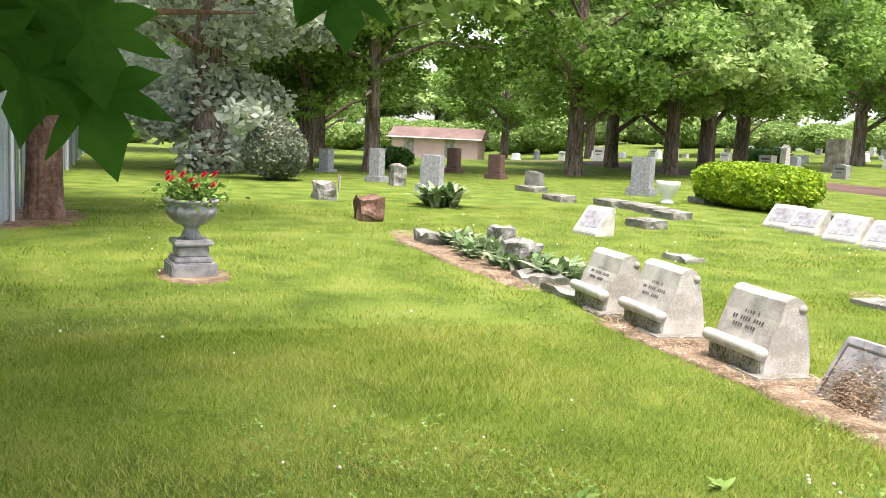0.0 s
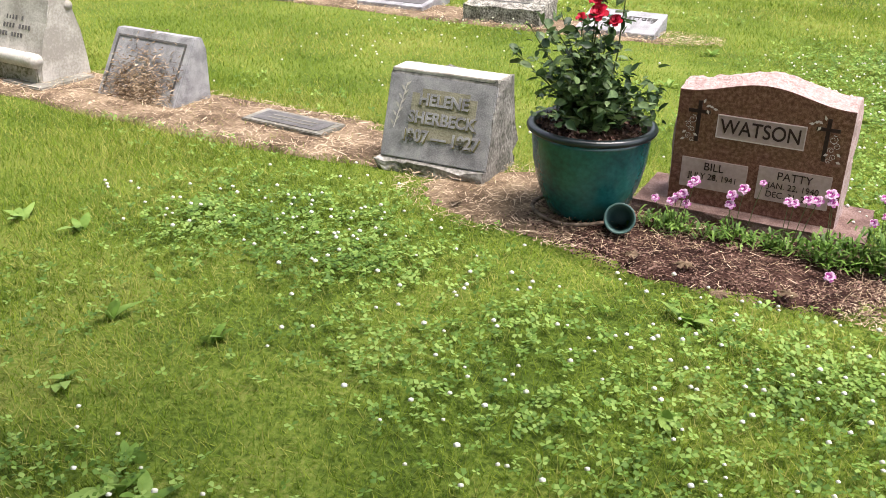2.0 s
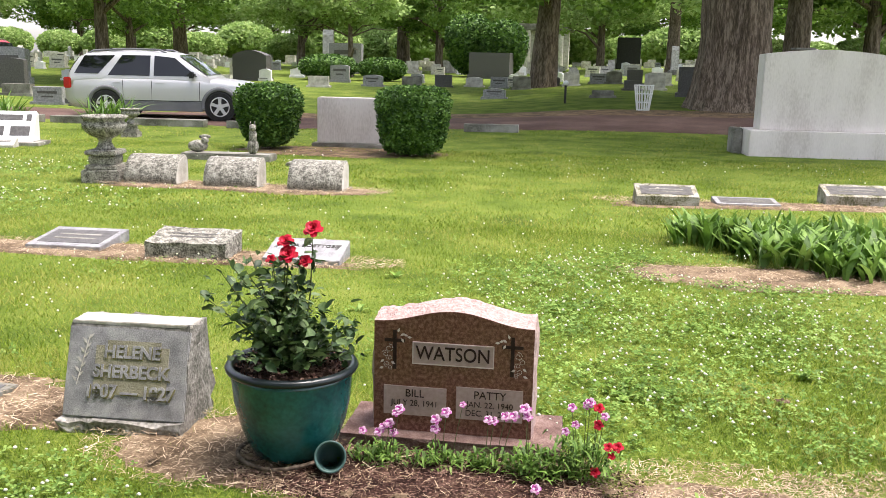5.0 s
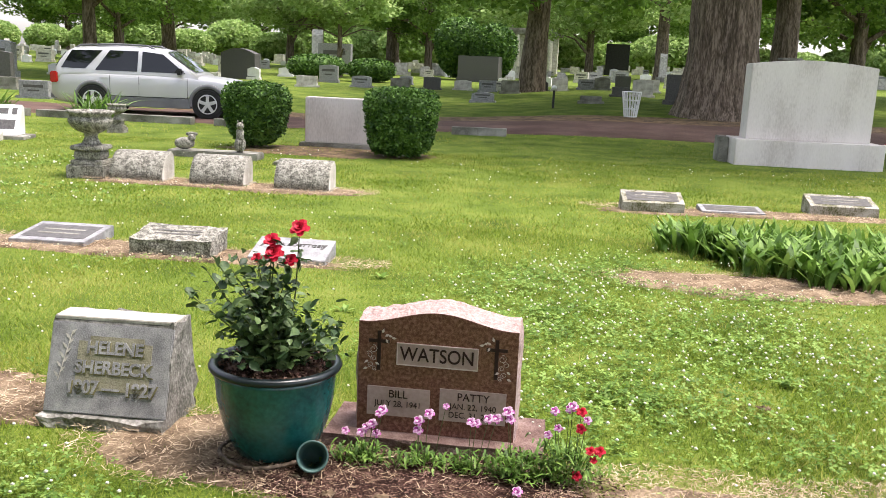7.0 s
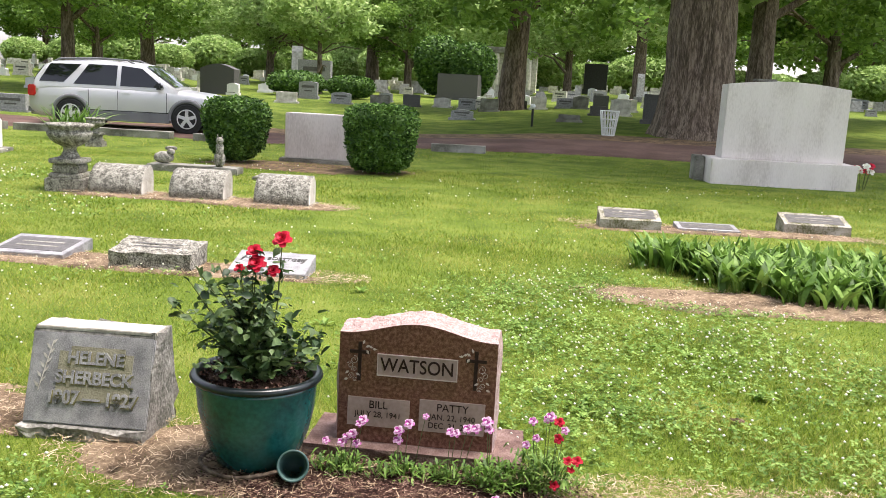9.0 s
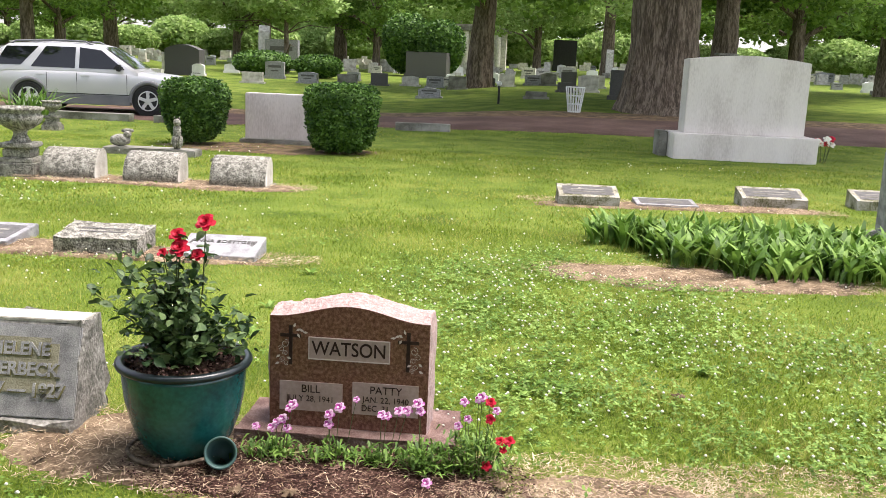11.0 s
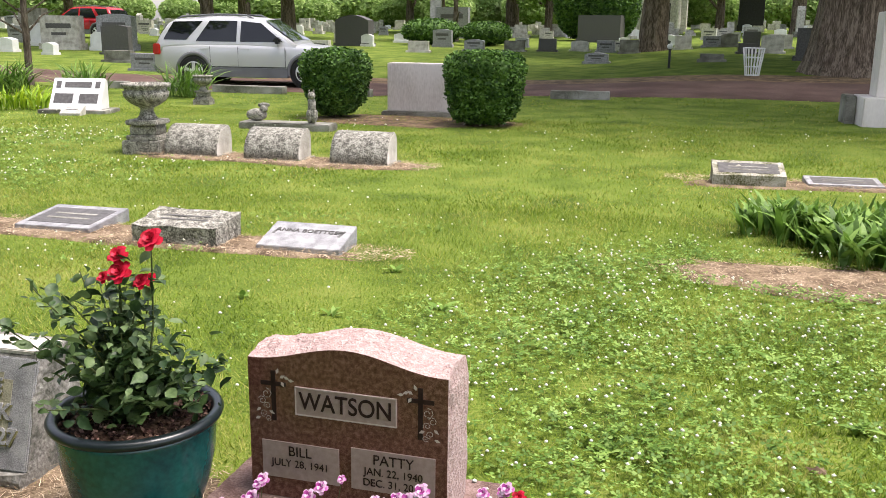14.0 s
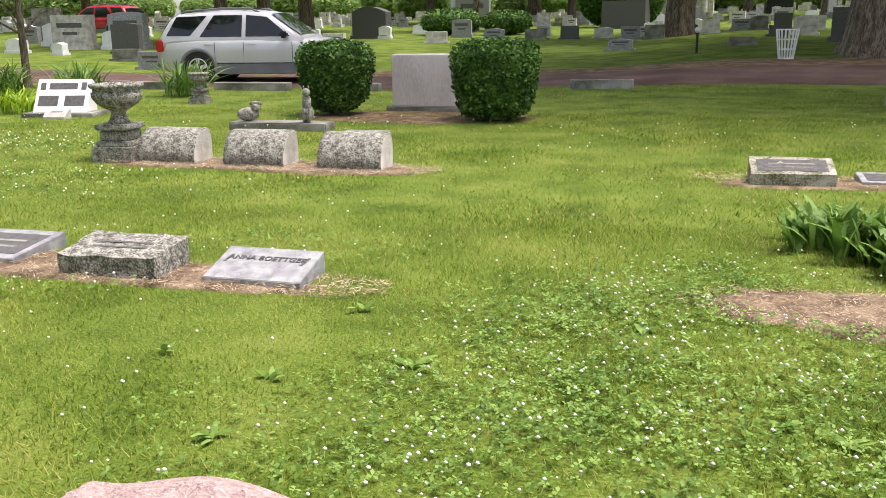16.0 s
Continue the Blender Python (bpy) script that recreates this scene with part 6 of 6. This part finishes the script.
blades("grass", 560000, -5.5, 2.6, -4.6, 0.8, 0.046, 0.0040, "short mown grass blades of the near lawn")
blades("grass", 260000, -6.5, 4.2, 0.8, 5.0, 0.042, 0.0058, "short mown grass behind the first headstones")
blades("grass", 190000, -9.0, 6.0, 5.0, 12.0, 0.040, 0.009, "short mown grass of the middle lawn")
blades("grass", 140000, -16.0, -5.4, -4.7, 5.0, 0.040, 0.010, "short mown grass along the fence")
blades("grass", 110000, -30.0, 8.0, 5.0, 17.0, 0.042, 0.016, "short mown grass of the far lawn")


def clover(n, x0, x1, y0, y1, r, label):
    x, y = scatter(n, x0, x1, y0, y1)
    p = 0.8 * inside(x, y, CLOVER_AT) * (0.1 + 0.9 * waves(x, y, 3.3, 2)) * (0.4 + 0.6 * waves(x, y, 9.0, 5)) + 0.06 * (waves(x, y, 1.7, 6) > 0.62)
    p *= 1 - 0.8 * inside(x, y, THIN)
    p *= 1 - np.clip(np.maximum(inside(x, y, BARE), inside(x, y, STRIPS, 4)) * 2, 0, 1)
    keep = rg.uniform(0, 1, n) < p
    x, y = x[keep], y[keep]
    n = len(x)
    z = rg.uniform(0.022, 0.062, n)
    turn = rg.uniform(0, 2 * np.pi, n)
    tx, ty = rg.normal(0, 0.3, n), rg.normal(0, 0.3, n)
    rad = r * rg.uniform(0.7, 1.3, n)
    parts = []
    for k in range(3):
        a = turn + k * 2.0944
        for rr, da in ((0.0, 0), (0.8, -0.55), (1.15, -0.12), (0.85, 0.55)):
            dx, dy = np.cos(a + da) * rr * rad, np.sin(a + da) * rr * rad
            parts.append(np.stack([x + dx, y + dy, z + dx * tx + dy * ty + (0.10 * rad if da else 0)], 1))
    v = np.stack(parts, 1).reshape(-1, 3)
    i = np.arange(3 * n)[:, None] * 4
    f = np.concatenate([i + [0, 1, 2], i + [0, 2, 3]], 1).reshape(-1, 3)
    return tagged(fast("clover", v, f, CLOVER), label, "clover", kind="stuff")


clover(80000, -3.5, 3.0, -3.1, 0.2, 0.0145, "white clover leaves spread in patches through the lawn")
clover(80000, -3.0, 3.4, 0.2, 4.2, 0.0150, "white clover leaves behind the red headstone")
clover(22000, -9.5, -3.0, 3.6, 9.0, 0.02, "white clover leaves near the pillow headstones")


def heads(n, x0, x1, y0, y1, r, base=0.10):
    x, y = scatter(n, x0, x1, y0, y1)
    p = inside(x, y, CLOVER_AT) * (0.2 + 0.8 * waves(x, y, 4.1, 3)) + base * waves(x, y, 1.1, 8)
    p *= 1 - 0.8 * inside(x, y, THIN)
    p *= 1 - np.clip(np.maximum(inside(x, y, BARE), inside(x, y, STRIPS, 4)) * 2, 0, 1)
    keep = rg.uniform(0, 1, n) < p
    x, y = x[keep], y[keep]
    n = len(x)
    c = np.stack([x, y, rg.uniform(0.058, 0.095, n)], 1)
    rad = r * rg.uniform(0.65, 1.2, n)
    d = np.array([(1, 0, -0.1), (0.5, 0.87, 0.2), (-0.5, 0.87, -0.1), (-1, 0, 0.2), (-0.5, -0.87, -0.1), (0.5, -0.87, 0.2), (0, 0, 0.95), (0, 0, -0.7)])
    v = (c[:, None] + d * rad[:, None, None]).reshape(-1, 3)
    t = [(k, (k + 1) % 6, 6) for k in range(6)] + [((k + 1) % 6, k, 7) for k in range(6)]
    f = (np.arange(n)[:, None, None] * 8 + np.array(t)).reshape(-1, 3)
    return tagged(fast("clover_flowers", v, f, PETAL_W), "white clover flower heads dotted over the lawn", "clover", kind="stuff")


heads(3000, -3.5, 3.0, -3.1, 0.2, 0.0080, 0.05)
heads(3800, -3.2, 3.4, 0.2, 4.4, 0.0080, 0.16)
heads(4200, -10, 5, 4.4, 11, 0.011, 0.10)
heads(1600, -15, -4.5, -4, 6, 0.011, 0.10)

# broad-leaved weeds, one rosette each
for k in range(46):
    x, y = rg.uniform(-2.6, 2.4), rg.uniform(-2.9, -0.75)
    if k >= 36:
        x, y = rg.uniform(-1.5, 2.4), rg.uniform(0.6, 3.0)
    strap_plant("plantain", x, y, int(rg.integers(5, 9)), 0.055, 0.017, 0.02, 0.02, CLOVER, "broad-leaved plantain weed in the lawn", 400 + k, 1.4, "plantain weeds", "weed")


def strips(name, n, zones, length, wide, material, label, lift=0.02, power=2):
    w = np.array([z[2] * z[3] for z in zones])
    i = rg.choice(len(zones), n, p=w / w.sum())
    zs = np.array(zones)[i]
    u, q = rg.uniform(-1.12, 1.12, n), rg.uniform(-1.12, 1.12, n)
    ok = np.abs(u) ** power + np.abs(q) ** power < 1.3
    x, y = (zs[:, 0] + u * zs[:, 2])[ok], (zs[:, 1] + q * zs[:, 3])[ok]
    n = len(x)
    a = rg.uniform(0, 2 * np.pi, n)
    L = length * rg.uniform(0.4, 1.3, n)
    d = np.stack([np.cos(a), np.sin(a), rg.normal(0, 0.18, n)], 1) * L[:, None]
    s = np.stack([-np.sin(a), np.cos(a), rg.normal(0, 0.3, n)], 1) * wide * rg.uniform(0.5, 1.3, n)[:, None]
    c = np.stack([x, y, lift + rg.uniform(0, 0.018, n)], 1)
    v = np.stack([c - d / 2 - s / 2, c - d / 2 + s / 2, c + d / 2 + s * 0.3, c + d / 2 - s * 0.3], 1).reshape(-1, 3)
    j = np.arange(n)[:, None] * 4
    f = np.concatenate([j + [0, 1, 2], j + [0, 2, 3]], 1).reshape(-1, 3)
    return tagged(fast(name, v, f, material), label, name, kind="stuff")


strips("straw", 36000, STRIPS, 0.042, 0.0035, STRAWBIT, "loose dry grass clippings along the stones", 0.018, 4)
strips("straw", 9500, BARE[1:3], 0.035, 0.0028, STRAWBIT, "loose dry grass clippings round the planter", 0.016)
strips("straw", 12000, THIN, 0.026, 0.0024, STRAWBIT, "dry clippings lying in the thin grass", 0.012)
strips("straw", 900, BARE[:1], 0.04, 0.0022, STRAWBIT, "dry clippings scattered over the mulch", 0.03)
strips("mulch_chip", 14000, BARE[:1], 0.011, 0.005, CHIP, "small dark bark chips of the mulch bed", 0.022)
for k, (x, y) in enumerate([(-0.28, -0.52), (0.60, -0.33), (1.38, 0.71), (0.25, -0.55), (-0.10, -0.50), (0.05, -0.66), (-0.72, -0.30), (-1.05, -0.34), (0.75, 3.30)]):
    lf = thing("fallen_leaf", x, y, 40 * k, "pale dry fallen leaf on the ground", "leaf", "fallen leaves", z=0.045)
    bm = bmesh.new()
    c = bm.verts.new((0, 0, 0.004))
    o = [bm.verts.new((px * 0.04, pz * 0.05, 0.006 * math.sin(i * 2.1))) for i, (px, pz) in enumerate(OUT)]
    for i in range(len(o)):
        bm.faces.new((c, o[i], o[(i + 1) % len(o)]))
    part("leaf", bm, STRAW, lf)
